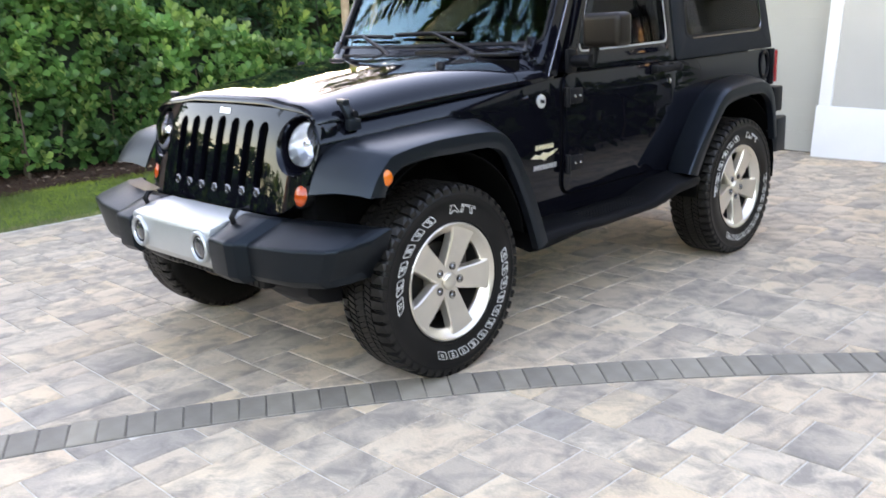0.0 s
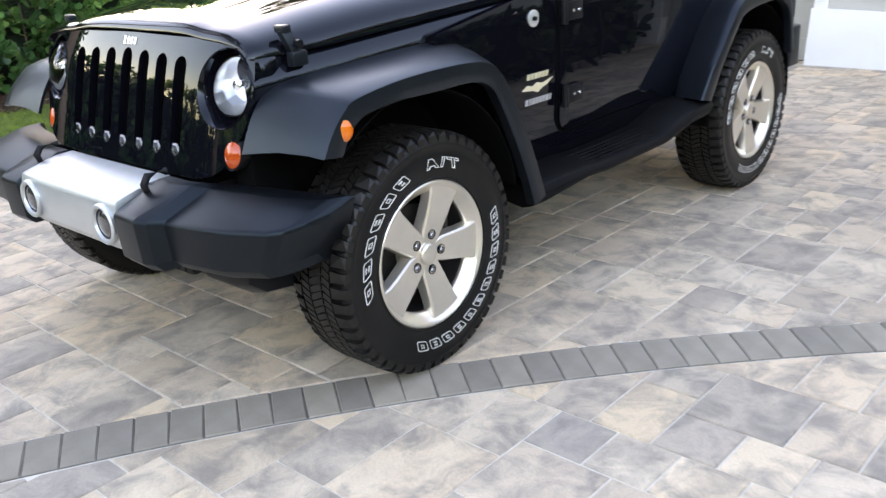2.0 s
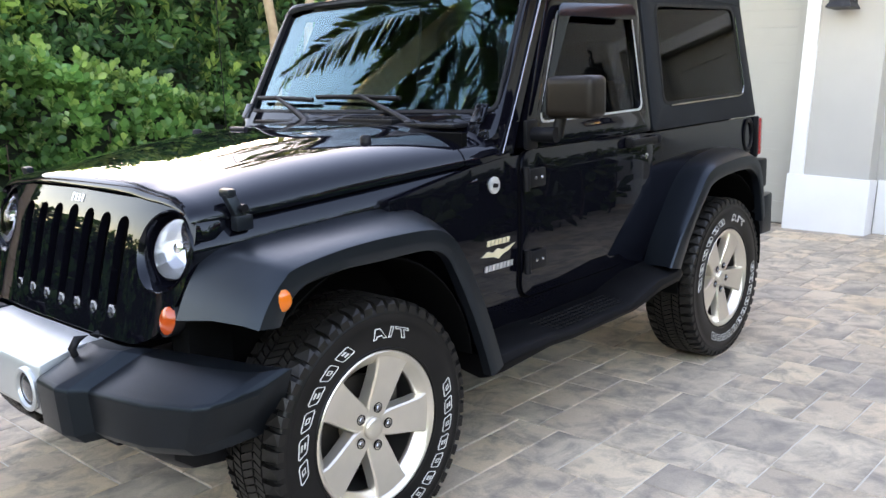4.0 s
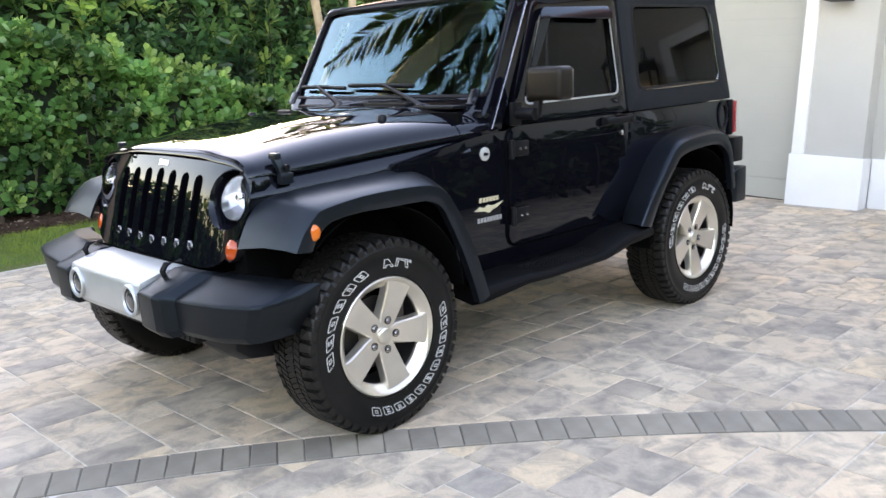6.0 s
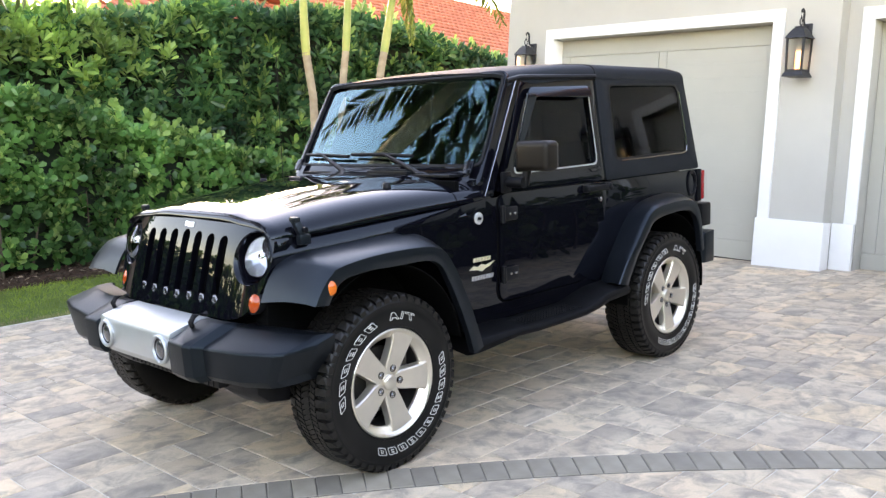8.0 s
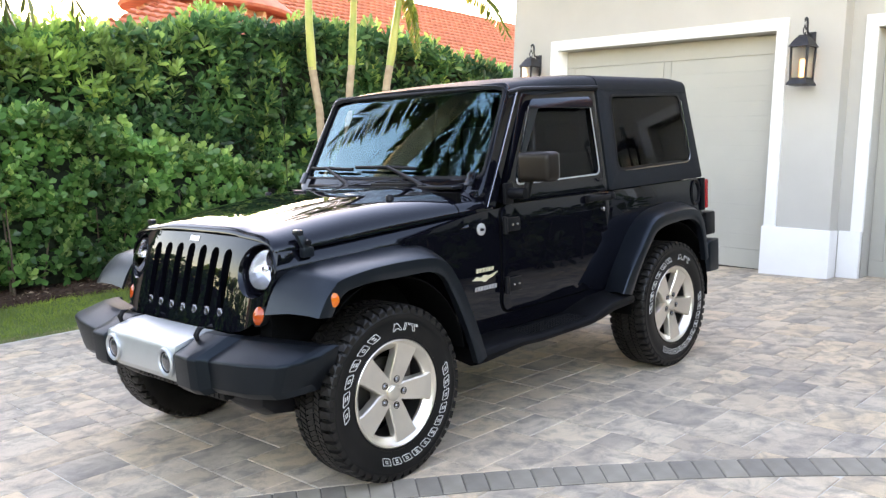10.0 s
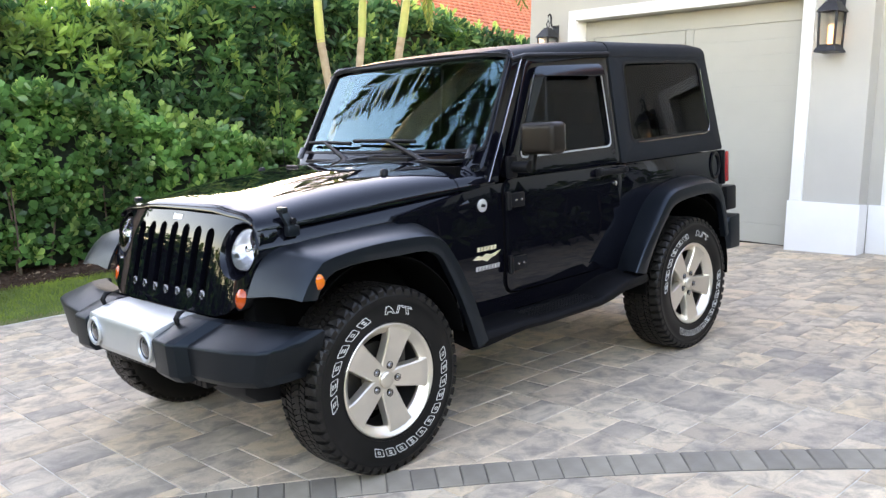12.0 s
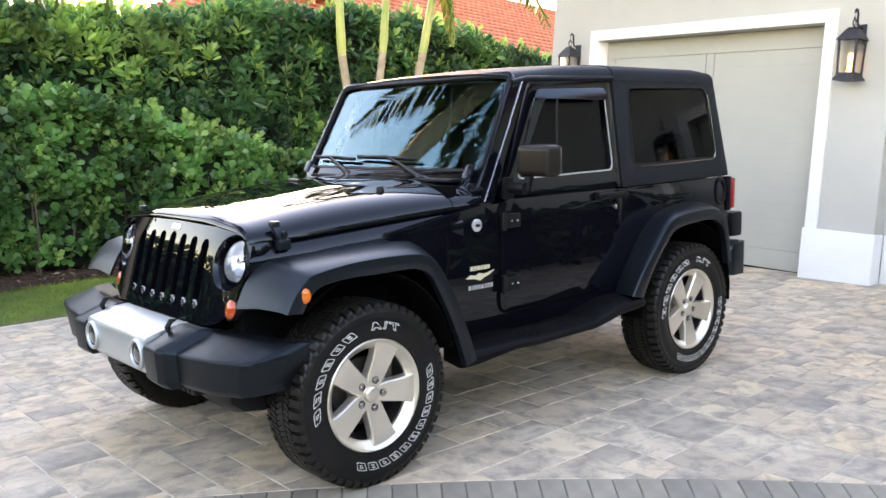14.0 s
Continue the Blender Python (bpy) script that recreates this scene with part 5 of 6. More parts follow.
# ---- cabin ----
part("dashboard", box((1.02, 0, 1.14), (0.36, 1.36, 0.24), 0.05, segments=3), plastic_black, car, "black dashboard")
wheel_ring = [(1.22 + 0.07 * math.sin(a), -0.36 + 0.185 * math.cos(a), 1.20 + 0.17 * math.sin(a)) for a in np.linspace(0, 2 * math.pi, 25)]
part("steering_wheel", tube(wheel_ring, 0.016, 8), plastic_black, car)
for s in SIDES:
    seat = part("seat", box((1.68, s * 0.36, 0.78), (0.52, 0.50, 0.16), 0.05, segments=3), seat_mat, car, "dark cloth front seat")
    part("seat_back", box((1.96, s * 0.36, 1.10), (0.14, 0.48, 0.60), 0.05, Matrix.Rotation(0.16, 3, "Y"), segments=3), seat_mat, seat)
    part("headrest", box((2.02, s * 0.36, 1.49), (0.10, 0.26, 0.19), 0.04, segments=3), seat_mat, seat)
part("sport_bar", tube([(2.02, -0.60, 0.9), (2.02, -0.60, 1.68), (2.02, -0.52, 1.74), (2.02, 0.52, 1.74), (2.02, 0.60, 1.68), (2.02, 0.60, 0.9)], 0.035, 10), void, car, "black roll bar")
part("cabin_back", box((2.85, 0, 0.95), (0.03, 1.38, 0.75), 0), void, car)


# ---- wheels ----
def disc(a, b, h):
    return Vector((a, h, b))


def tyre_body():
    prof = [(0.236, 0.100), (0.262, 0.118), (0.330, 0.128), (0.372, 0.122), (0.386, 0.108), (0.387, 0.06), (0.387, 0.0), (0.387, -0.06), (0.386, -0.108), (0.376, -0.1190), (0.366, -0.1205), (0.362, -0.1235), (0.357, -0.1235), (0.354, -0.1215), (0.334, -0.1255),
            (0.300, -0.1265), (0.270, -0.1215), (0.258, -0.1190), (0.256, -0.1215), (0.251, -0.1215), (0.249, -0.1130), (0.236, -0.100), (0.230, 0.0), (0.236, 0.100)]
    return lathe(prof, 96, disc, closed=True)


def tread_blocks():
    vs, fs = [], []
    n = 50
    pitch = 2 * math.pi / n

    def block(pts_out, r0, r1):
        k = len(vs)
        m = len(pts_out)
        for r in (r0, r1):
            for a, h, dr in pts_out:
                vs.append(tuple(disc((r + dr) * math.cos(a), (r + dr) * math.sin(a), h)))
        fs.append([k + m + i for i in range(m)])
        for i in range(m):
            fs.append([k + i, k + (i + 1) % m, k + m + (i + 1) % m, k + m + i])

    rng = random.Random(4)
    for i in range(n):
        a = i * pitch
        for s in (-1, 1):
            sh = a + (0.5 * pitch if s > 0 else 0)
            w = pitch * (0.36 + 0.05 * rng.random())
            # shoulder lug, running a little way down the sidewall
            block([(sh - w, s * 0.070, 0.002), (sh + w * 0.9, s * 0.072, 0.002), (sh + w, s * 0.109, -0.001), (sh + w * 0.9, s * 0.1215, -0.013), (sh - w * 0.8, s * 0.1215, -0.013), (sh - w * 0.9, s * 0.109, -0.001)], 0.380, 0.4025)
            # intermediate blocks, slanted
            sk = s * pitch * 0.30
            for half in (0, 1):
                b = sh + (half - 0.5) * pitch * 0.5 + pitch * 0.2
                q = pitch * 0.19
                block([(b - q + sk * 0.6, s * 0.033, 0), (b + q + sk * 0.6, s * 0.031, 0), (b + q - sk * 0.4, s * 0.063, 0), (b - q - sk * 0.4, s * 0.065, 0)], 0.380, 0.4035)
        for half in (0, 1):
            b = a + half * pitch * 0.5
            q = pitch * 0.19
            block([(b - q - pitch * 0.22, -0.024, 0), (b + q - pitch * 0.22, -0.026, 0), (b + q + pitch * 0.22, 0.024, 0), (b - q + pitch * 0.22, 0.026, 0)], 0.380, 0.4035)
    return vs, fs


def sidewall_strokes(loops, c, w, lean, r0, r1, stroke):
    """Raised white lines along closed loops of (across, up), both from 0 to 1, laid round the sidewall at the angle c."""
    vs, fs = [], []

    def at(u, v, lift):
        r = r0 + (r1 - r0) * v
        th = c + w / 2 - u * w + lean * (0.5 - v) * 2
        return disc(r * math.cos(th), r * math.sin(th), (-0.1268 if r > 0.296 else -0.1255) - lift)
    tall, wide = r1 - r0, w * (r0 + r1) / 2
    for loop in loops:
        n = len(loop)
        turn = 1 if area(loop) > 0 else -1
        inner = inset([(u * wide, v * tall) for u, v in loop[::turn]], stroke)
        inner = [(u / wide, v / tall) for u, v in inner]
        k = len(vs)
        for lift in (-0.003, 0.0014):
            vs += [tuple(at(u, v, lift)) for u, v in loop[::turn]] + [tuple(at(u, v, lift)) for u, v in inner]
        for i in range(n):
            j = (i + 1) % n
            fs += [[k + 2 * n + i, k + 2 * n + j, k + 3 * n + j, k + 3 * n + i], [k + i, k + j, k + 2 * n + j, k + 2 * n + i], [k + n + i, k + n + j, k + 3 * n + j, k + 3 * n + i]]
    return vs, fs


BLOCK = [(0, 0.12), (0.12, 0), (0.88, 0), (1, 0.12), (1, 0.88), (0.88, 1), (0.12, 1), (0, 0.88)]
SLOT = [(0.36, 0.30), (0.66, 0.30), (0.66, 0.70), (0.36, 0.70)]
UPPER = [(0.34, 0.58), (0.66, 0.58), (0.66, 0.74), (0.34, 0.74)]
LOWER = [(0.34, 0.26), (0.66, 0.26), (0.66, 0.42), (0.34, 0.42)]
LETTER_A = [(0, 0), (0.26, 0), (0.36, 0.24), (0.66, 0.24), (0.72, 0), (1, 0), (0.74, 1), (0.42, 1)]
LETTER_T = [(0.36, 0), (0.64, 0), (0.64, 0.72), (1, 0.72), (1, 1), (0, 1), (0, 0.72), (0.36, 0.72)]
SLASH = [(0, 0), (0.5, 0), (1, 1), (0.5, 1)]


def letter_marks(base):
    """The raised white outlines on the sidewall: plain blocks for the names, and the letters A/T."""
    shapes = ([BLOCK, SLOT], [BLOCK, UPPER, LOWER])
    spots = [(184 - k * 13.8, 10.6, -2.0, shapes[k % 2]) for k in range(6)]
    spots += [(89, 11.5, -1.5, [LETTER_A]), (79, 5.0, -0.6, [SLASH]), (69.5, 10.5, -1.5, [LETTER_T])]
    spots += [(9.5 - k * 11.75, 9.2, -1.5, shapes[k % 2]) for k in range(11)]
    for c, w, lean, loops in spots:
        vs, fs = sidewall_strokes(loops, radians(c), radians(w), radians(lean), 0.288, 0.322, 0.0028)
        from_arrays("sidewall_mark", vs, fs, lettering, base)


def rim_body():
    prof = [(0.2475, -0.106), (0.2475, -0.116), (0.2430, -0.1195), (0.2370, -0.1170), (0.2280, -0.1080), (0.2210, -0.0970), (0.2050, -0.0860), (0.2010, -0.0800), (0.2010, -0.0700), (0.2120, -0.050), (0.2050, 0.0), (0.2080, 0.06), (0.2300, 0.100), (0.2400, 0.106), (0.2440, 0.100), (0.2320, 0.085), (0.2280, 0.0), (0.2340, -0.085)]
    return lathe(prof + prof[:1], 72, disc, closed=True)


def spoke(angle):
    u, v = Vector((math.cos(angle), 0, math.sin(angle))), Vector((-math.sin(angle), 0, math.cos(angle)))
    out = Vector((0, -1, 0))
    rings = []
    for r, w, f, t in ((0.030, 0.062, 0.086, 0.045), (0.070, 0.086, 0.090, 0.045), (0.110, 0.096, 0.096, 0.042), (0.155, 0.106, 0.102, 0.040), (0.195, 0.118, 0.105, 0.038), (0.214, 0.132, 0.106, 0.034), (0.226, 0.146, 0.106, 0.026)):
        e = 0.005
        rings.append([u * r + v * a + out * d for a, d in ((-w / 2 - 0.004, f - t), (-w / 2, f - 0.006), (-w / 2 + e, f), (0, f - 0.0015), (w / 2 - e, f), (w / 2, f - 0.006), (w / 2 + 0.004, f - t))])
    return loft(rings)


def build_wheel(m):
    base = part("wheel", rim_body(), alloy, car, "silver five-spoke alloy wheel with a chunky tyre", 35)
    base.matrix_basis = m
    part("barrel", lathe([(0.2005, -0.0690), (0.2090, -0.050), (0.2035, 0.0), (0.2035, 0.044)], 60, disc, closed=True), barrel_mat, base, "alloy barrel darkened for the shade behind the spokes", 50)
    part("tyre", tyre_body(), rubber, base, "black tyre", 50)
    vs, fs = tread_blocks()
    from_arrays("tread", vs, fs, tread_rubber, base)
    letter_marks(base)
    for k in range(5):
        part("spoke", spoke(radians(68 - 72 * k)), alloy, base, "", 30)
    part("hub", lathe([(0.001, -0.080), (0.060, -0.0865), (0.072, -0.082), (0.080, -0.060), (0.080, -0.02), (0.001, -0.02)], 40, disc, closed=True), alloy, base)
    part("centre_cap", lathe([(0.036, -0.080), (0.036, -0.094), (0.032, -0.099), (0.018, -0.103), (0.001, -0.104)], 32, disc, closed=True), alloy, base, "round silver centre cap")
    for k in range(5):
        a = radians(68 - 72 * k)
        cxx, czz = 0.0635 * math.cos(a), 0.0635 * math.sin(a)
        at = lambda p, q, h, cxx=cxx, czz=czz: Vector((cxx + p, h, czz + q))
        part("lug_hole", lathe([(0.0165, -0.082), (0.0165, -0.0915), (0.0145, -0.0925), (0.0140, -0.084), (0.001, -0.083)], 18, at, closed=True), void, base)
        part("lug_nut", lathe([(0.0100, -0.080), (0.0100, -0.0935), (0.0080, -0.0965), (0.001, -0.0975)], 6, at, closed=True), dark_chrome, base, "chrome wheel nut", 20)
    part("brake_disc", lathe([(0.001, -0.012), (0.150, -0.012), (0.152, 0.004), (0.001, 0.004)], 40, disc, closed=True), steel, base, "dull steel brake disc")
    part("caliper", box((0.115, -0.02, 0.07), (0.07, 0.06, 0.13), 0.012), steel, base)
    part("wheel_void", lathe([(0.001, 0.045), (0.206, 0.045), (0.206, 0.05), (0.001, 0.05)], 32, disc, closed=True), void, base)
    return base


def copy_wheel(src, m):
    made = {}
    for o in (src, *src.children):
        c = o.copy()
        scene.collection.objects.link(c)
        made[o] = c
        c.parent = made.get(o.parent, car)
    made[src].matrix_basis = m
    return made[src]


first = build_wheel(Matrix.Translation((0, -0.790, 0.4015)))
copy_wheel(first, Matrix.Translation((2.424, -0.790, 0.4015)) @ Matrix.Rotation(radians(9), 4, "Y"))
copy_wheel(first, Matrix.Translation((-0.055, 0.830, 0.4015)) @ Matrix.Rotation(math.pi, 4, "Z") @ Matrix.Rotation(1.1, 4, "Y"))
copy_wheel(first, Matrix.Translation((2.424, 0.790, 0.4015)) @ Matrix.Rotation(math.pi, 4, "Z") @ Matrix.Rotation(2.0, 4, "Y"))


# ---- foliage ----
def leaf_mesh(rng, base, aim, length, width, curl):
    """Vertices and faces of many leaves at once: base points, directions, sizes."""
    n = len(base)
    aim = aim / np.linalg.norm(aim, axis=1, keepdims=True)
    ref = rng.normal(size=(n, 3))
    side = np.cross(aim, ref)
    side /= np.linalg.norm(side, axis=1, keepdims=True) + 1e-9
    # keep the blades' faces turned upwards
    face = np.cross(side, aim)
    flip = np.sign(face[:, 2:3] + 1e-6)
    side, face = side * flip, face * flip
    plan = np.array([(0, 0, 0), (0.34, -0.36, 0.02), (0.74, -0.5, 0.0), (1.0, 0, -0.10), (0.74, 0.5, 0.0), (0.34, 0.36, 0.02), (0.58, 0, -0.07)])
    pts = base[:, None] + aim[:, None] * (plan[None, :, :1] * length[:, None, None]) + side[:, None] * (plan[None, :, 1:2] * width[:, None, None]) + face[:, None] * (plan[None, :, 2:] * (length * curl)[:, None, None])
    tris = np.array([(0, 1, 6), (1, 2, 6), (2, 3, 6), (3, 4, 6), (4, 5, 6), (5, 0, 6)])
    return pts.reshape(-1, 3), (np.arange(n)[:, None, None] * 7 + tris[None]).reshape(-1, 3)


def big_mesh(name, verts, faces, material, parent=None, smooth=False):
    me = bpy.data.meshes.new(name)
    me.vertices.add(len(verts))
    me.vertices.foreach_set("co", np.asarray(verts, np.float32).ravel())
    k = faces.shape[1]
    me.loops.add(faces.size)
    me.loops.foreach_set("vertex_index", faces.astype(np.int32).ravel())
    me.polygons.add(len(faces))
    me.polygons.foreach_set("loop_start", np.arange(0, faces.size, k, dtype=np.int32))
    me.materials.append(material)
    if smooth:
        me.polygons.foreach_set("use_smooth", [True] * len(faces))
    me.update(calc_edges=True)
    me.validate()
    ob = new(name, me)
    if parent is not None:
        ob.parent = parent
    return ob


def rosettes(rng, spots, out, count, length, width, spread=1.0, curl=0.8, up=0.45):
    """Leaves in whorls at the given spots, about the given outward directions."""
    n = len(spots)
    axis = out + np.array([0, 0, up]) + rng.normal(scale=0.30, size=(n, 3))
    axis /= np.linalg.norm(axis, axis=1, keepdims=True)
    a = np.cross(axis, rng.normal(size=(n, 3)))
    a /= np.linalg.norm(a, axis=1, keepdims=True)
    b = np.cross(axis, a)
    turn = np.arange(count) * 2.4 + rng.uniform(0, 6.28, (n, 1))
    open_ = np.linspace(0.55, 1.5, count)[None] * spread + rng.normal(scale=0.18, size=(n, count))
    aim = axis[:, None] * np.cos(open_)[..., None] + (a[:, None] * np.cos(turn)[..., None] + b[:, None] * np.sin(turn)[..., None]) * np.sin(open_)[..., None]
    size = rng.uniform(0.72, 1.2, (n, count)) * rng.uniform(0.8, 1.15, (n, 1))
    base = spots[:, None] + axis[:, None] * (np.linspace(0.06, -0.05, count)[None, :, None])
    return leaf_mesh(rng, base.reshape(-1, 3), aim.reshape(-1, 3), (size * length).ravel(), (size * width).ravel(), np.full(n * count, curl))


def lump(x, z, seed):
    """Uneven swelling of a clipped hedge face."""
    p = Vector((x * 0.9 + seed, z * 0.9, seed * 0.37))
    return 0.19 * noise.noise(p) + 0.13 * noise.noise(p * 2.7) + 0.07 * noise.noise(p * 6.0)


def hedge(name, label, x0, x1, front, depth, top_at, leaf, dense, count, length, width, seed, far_side=False, up=0.45, ground=ground_height, young=None, sunlit=None):
    """A hedge along x. front(x): the y of its face; top_at(x): its height."""
    H = thing(name, label, "hedge")
    young = young or young_leaf
    rng = np.random.default_rng(seed)
    sign = -1.0 if not far_side else 1.0
    spots, outs = [], []
    span = x1 - x0
    for _ in range(int(span * 3.0 * dense)):
        x = rng.uniform(x0, x1)
        low, high = ground(x, front(x)) + 0.12, top_at(x)
        z = rng.uniform(low, max(low + 3.0, high))
        hi = high + 0.13 * noise.noise(Vector((x * 1.9, seed, 0.3))) + 0.07 * noise.noise(Vector((x * 6.0, seed, 1.3)))
        if z > hi:
            continue
        inset_by = abs(rng.normal(scale=0.13)) + 0.17 * max(0.0, noise.noise(Vector((x * 3.1, z * 3.1, seed * 1.7))))
        round_top = 0.30 * max(0.0, (z - (hi - 0.45)) / 0.45) ** 2
        y = front(x) + sign * (lump(x, z, seed) - inset_by - round_top)
        spots.append((x, y, z))
        outs.append((0.0, sign, 0.15 + 1.2 * max(0.0, (z - (hi - 0.35)) / 0.35)))
    for _ in range(int(span * depth * dense * 0.8)):
        x, v = rng.uniform(x0, x1), rng.uniform(0, depth)
        hi = top_at(x) + 0.13 * noise.noise(Vector((x * 1.9, seed, 0.3))) + 0.07 * noise.noise(Vector((x * 6.0, seed, 1.3)))
        spots.append((x, front(x) - sign * v, hi - 0.02 + 0.12 * noise.noise(Vector((x * 2, v * 2, seed))) - abs(rng.normal(scale=0.06))))
        outs.append((0.0, sign * 0.3, 1.0))
    v, f = rosettes(rng, np.array(spots), np.array(outs), count, length, width, up=up)
    ob = big_mesh("foliage", v, f, leaf, H)
    ob["kind"] = "stuff"
    # lighter young tips standing proud of the face
    pick = rng.choice(len(spots), int(len(spots) * 0.22), replace=False)
    tips, lean = np.array(spots)[pick], np.array(outs)[pick]
    v, f = rosettes(rng, tips + lean * (0.05, 0.05, 0.03), lean * 0.6 + (0, 0, 0.8), 6, length * 0.8, width * 0.85, 0.55, up=up)
    ob = big_mesh("young_leaves", v, f, young, H)
    ob["kind"] = "stuff"
    # lighter leaves along the upper edge stand in for sun shining through, thinning downwards
    if sunlit:
        top = []
        for _ in range(sunlit[2]):
            x, down = rng.triangular(sunlit[0], sunlit[0], sunlit[1]), abs(rng.normal(scale=0.28))
            top.append((x, front(x) + sign * (lump(x, top_at(x) - down, seed) + 0.03 - 0.25 * max(0.0, 1 - down / 0.35)), top_at(x) + 0.04 - down))
        v, f = rosettes(rng, np.array(top), np.tile((0.0, sign * 0.5, 0.8), (len(top), 1)), count, length * 0.9, width * 0.85, 0.8, up=up)
        ob = big_mesh("fresh_growth", v, f, young, H)
        ob["kind"] = "stuff"
    # loose upright shoots along the top
    spots = np.array([(x, front(x) - sign * rng.uniform(0.05, depth * 0.7), top_at(x) + rng.uniform(-0.02, 0.16)) for x in rng.uniform(x0, x1, int(span * 7))])
    v, f = rosettes(rng, spots, np.tile((0.0, 0.0, 1.0), (len(spots), 1)), count, length * 0.95, width * 0.9, 0.7)
    ob = big_mesh("new_growth", v, f, young, H)
    ob["kind"] = "stuff"
    # the inner mass: a solid core, coloured dark for the shade among the twigs
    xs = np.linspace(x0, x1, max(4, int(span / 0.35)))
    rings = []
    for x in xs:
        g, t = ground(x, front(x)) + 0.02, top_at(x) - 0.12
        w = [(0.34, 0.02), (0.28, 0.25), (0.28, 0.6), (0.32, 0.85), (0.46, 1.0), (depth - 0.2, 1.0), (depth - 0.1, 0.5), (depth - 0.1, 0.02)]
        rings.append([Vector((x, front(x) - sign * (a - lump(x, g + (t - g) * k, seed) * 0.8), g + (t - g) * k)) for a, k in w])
    part("inner_mass", loft(rings), core_mat, H, "solid core coloured dark for the shade inside the hedge", 60)
    rng2 = random.Random(seed)
    for _ in range(int(span * 2.2)):
        x = rng2.uniform(x0, x1)
        y = front(x) - sign * rng2.uniform(0.10, 0.26)
        g = ground(x, y)
        h = min(top_at(x) - g, 2.2) * rng2.uniform(0.5, 0.8)
        lean = rng2.uniform(-0.16, 0.16)
        part("stem", tube([(x, y, g - 0.04), (x + lean * 0.4, y + sign * 0.03, g + h * 0.45), (x + lean, y, g + h)], 0.012, 5, radii=[0.016, 0.011, 0.006]), bark_mat, H)
    return H


def tall_top(x):
    knots = [(-12, 3.05), (-0.6, 2.88), (0.5, 2.76), (1.9, 2.80), (2.6, 2.90), (3.3, 3.20), (4.6, 3.26), (6.2, 3.36), (7.0, 3.40), (7.8, 3.22), (9.2, 3.10), (14, 3.1)]
    return float(np.interp(x, [k[0] for k in knots], [k[1] for k in knots])) - 0.05


def low_top(x):
    knots = [(-4, 1.66), (-2.8, 1.70), (-2.0, 1.85), (0.7, 1.84), (1.3, 1.78), (1.9, 1.64), (2.5, 1.48), (3.3, 1.40), (3.9, 1.24), (5, 1.1)]
    return float(np.interp(x, [k[0] for k in knots], [k[1] for k in knots])) - 0.06


hedge("tall_hedge", "tall clipped hedge of dark green pointed leaves", -2.6, 10.5, lambda x: 6.30, 1.0, tall_top, hedge_leaf, 70, 10, 0.165, 0.060, 5, sunlit=(-0.8, 3.6, 270))
hedge("low_hedge", "lower hedge of glossy round bright green leaves", -2.3, 4.6, lambda x: 5.35, 0.75, low_top, shrub_leaf, 125, 9, 0.105, 0.072, 9, up=0.75)
# unseen hedge, added to block low sky from the grille's reflection
hedge("side_hedge", "unseen low dark green hedge added along the lawn edge", -14.0, -2.4, lambda x: 5.35, 0.75, lambda x: 1.40, hedge_leaf, 20, 9, 0.16, 0.08, 10)


# unseen hedge in shade-dark leaves, added to keep the doors' reflection dark
hedge("foot_hedge", "unseen dark hedge added for the car doors to reflect", 2.6, 5.7, lambda x: -2.95, 0.9, lambda x: ground_height(x, -3.0) + 1.10, palm_shade_leaf, 16, 8, 0.20, 0.09, 17, True, young=palm_shade_leaf)


# ---- mulch bed and grass ----
def strip(name, x0, x1, y0, y1, lift, material, label, category):
    bm = bmesh.new()
    xs, ys = np.arange(x0, x1 + 0.01, 0.25), np.linspace(y0, y1, 9)
    edge = lambda x: 0.10 * noise.noise(Vector((x * 0.8, 3.3, 0))) + 0.03 * noise.noise(Vector((x * 4, 1.3, 0)))
    grid = [[bm.verts.new((x, y + (edge(x) if j == 0 else 0), ground_height(x, y) + (lift if 0 < j < 8 else -0.01) + (0.03 * noise.noise(Vector((x * 3, y * 3, 0))) if j else 0))) for x in xs] for j, y in enumerate(ys)]
    for j in range(8):
        for i in range(len(xs) - 1):
            bm.faces.new((grid[j][i], grid[j][i + 1], grid[j + 1][i + 1], grid[j + 1][i]))
    return tagged(finish(name, bm, material, smooth=60), label, category, kind="structure")


strip("mulch_bed", -7.5, 9.5, 5.02, 7.4, 0.035, mulch_mat, "dark bark mulch under the hedge", "mulch")
rng = np.random.default_rng(3)
n = 5200
x, y = rng.uniform(-3, 4.2, n), rng.uniform(5.0, 6.0, n)
base = np.array([(a, b, ground_height(a, b) + 0.045 + 0.03 * noise.noise(Vector((a * 3, b * 3, 0)))) for a, b in zip(x, y)])
aim = rng.normal(size=(n, 3)) * (1, 1, 0.35)
v, f = leaf_mesh(rng, base, aim, rng.uniform(0.02, 0.075, n), rng.uniform(0.008, 0.02, n), np.full(n, 0.8))
pale = np.arange(n) % 14 == 0
pv, pf = leaf_mesh(rng, base[pale] + (0, 0, 0.008), aim[pale], rng.uniform(0.03, 0.08, pale.sum()), rng.uniform(0.012, 0.028, pale.sum()), np.full(pale.sum(), 0.8))
tagged(big_mesh("pale_chips", pv, pf, chip_mat), "pale weathered chips lying on the mulch", "bark chips", kind="stuff")
tagged(big_mesh("bark_chips", v, f, mulch_mat), "scattered brown bark chips on the mulch", "bark chips", kind="stuff")
n = 26000
x, y = rng.uniform(-2.6, 3.2, n), rng.uniform(3.93, 5.12, n)
keep = y > 3.93 + 0.04 * np.sin(x * 5)
x, y = x[keep], y[keep]
n = len(x)
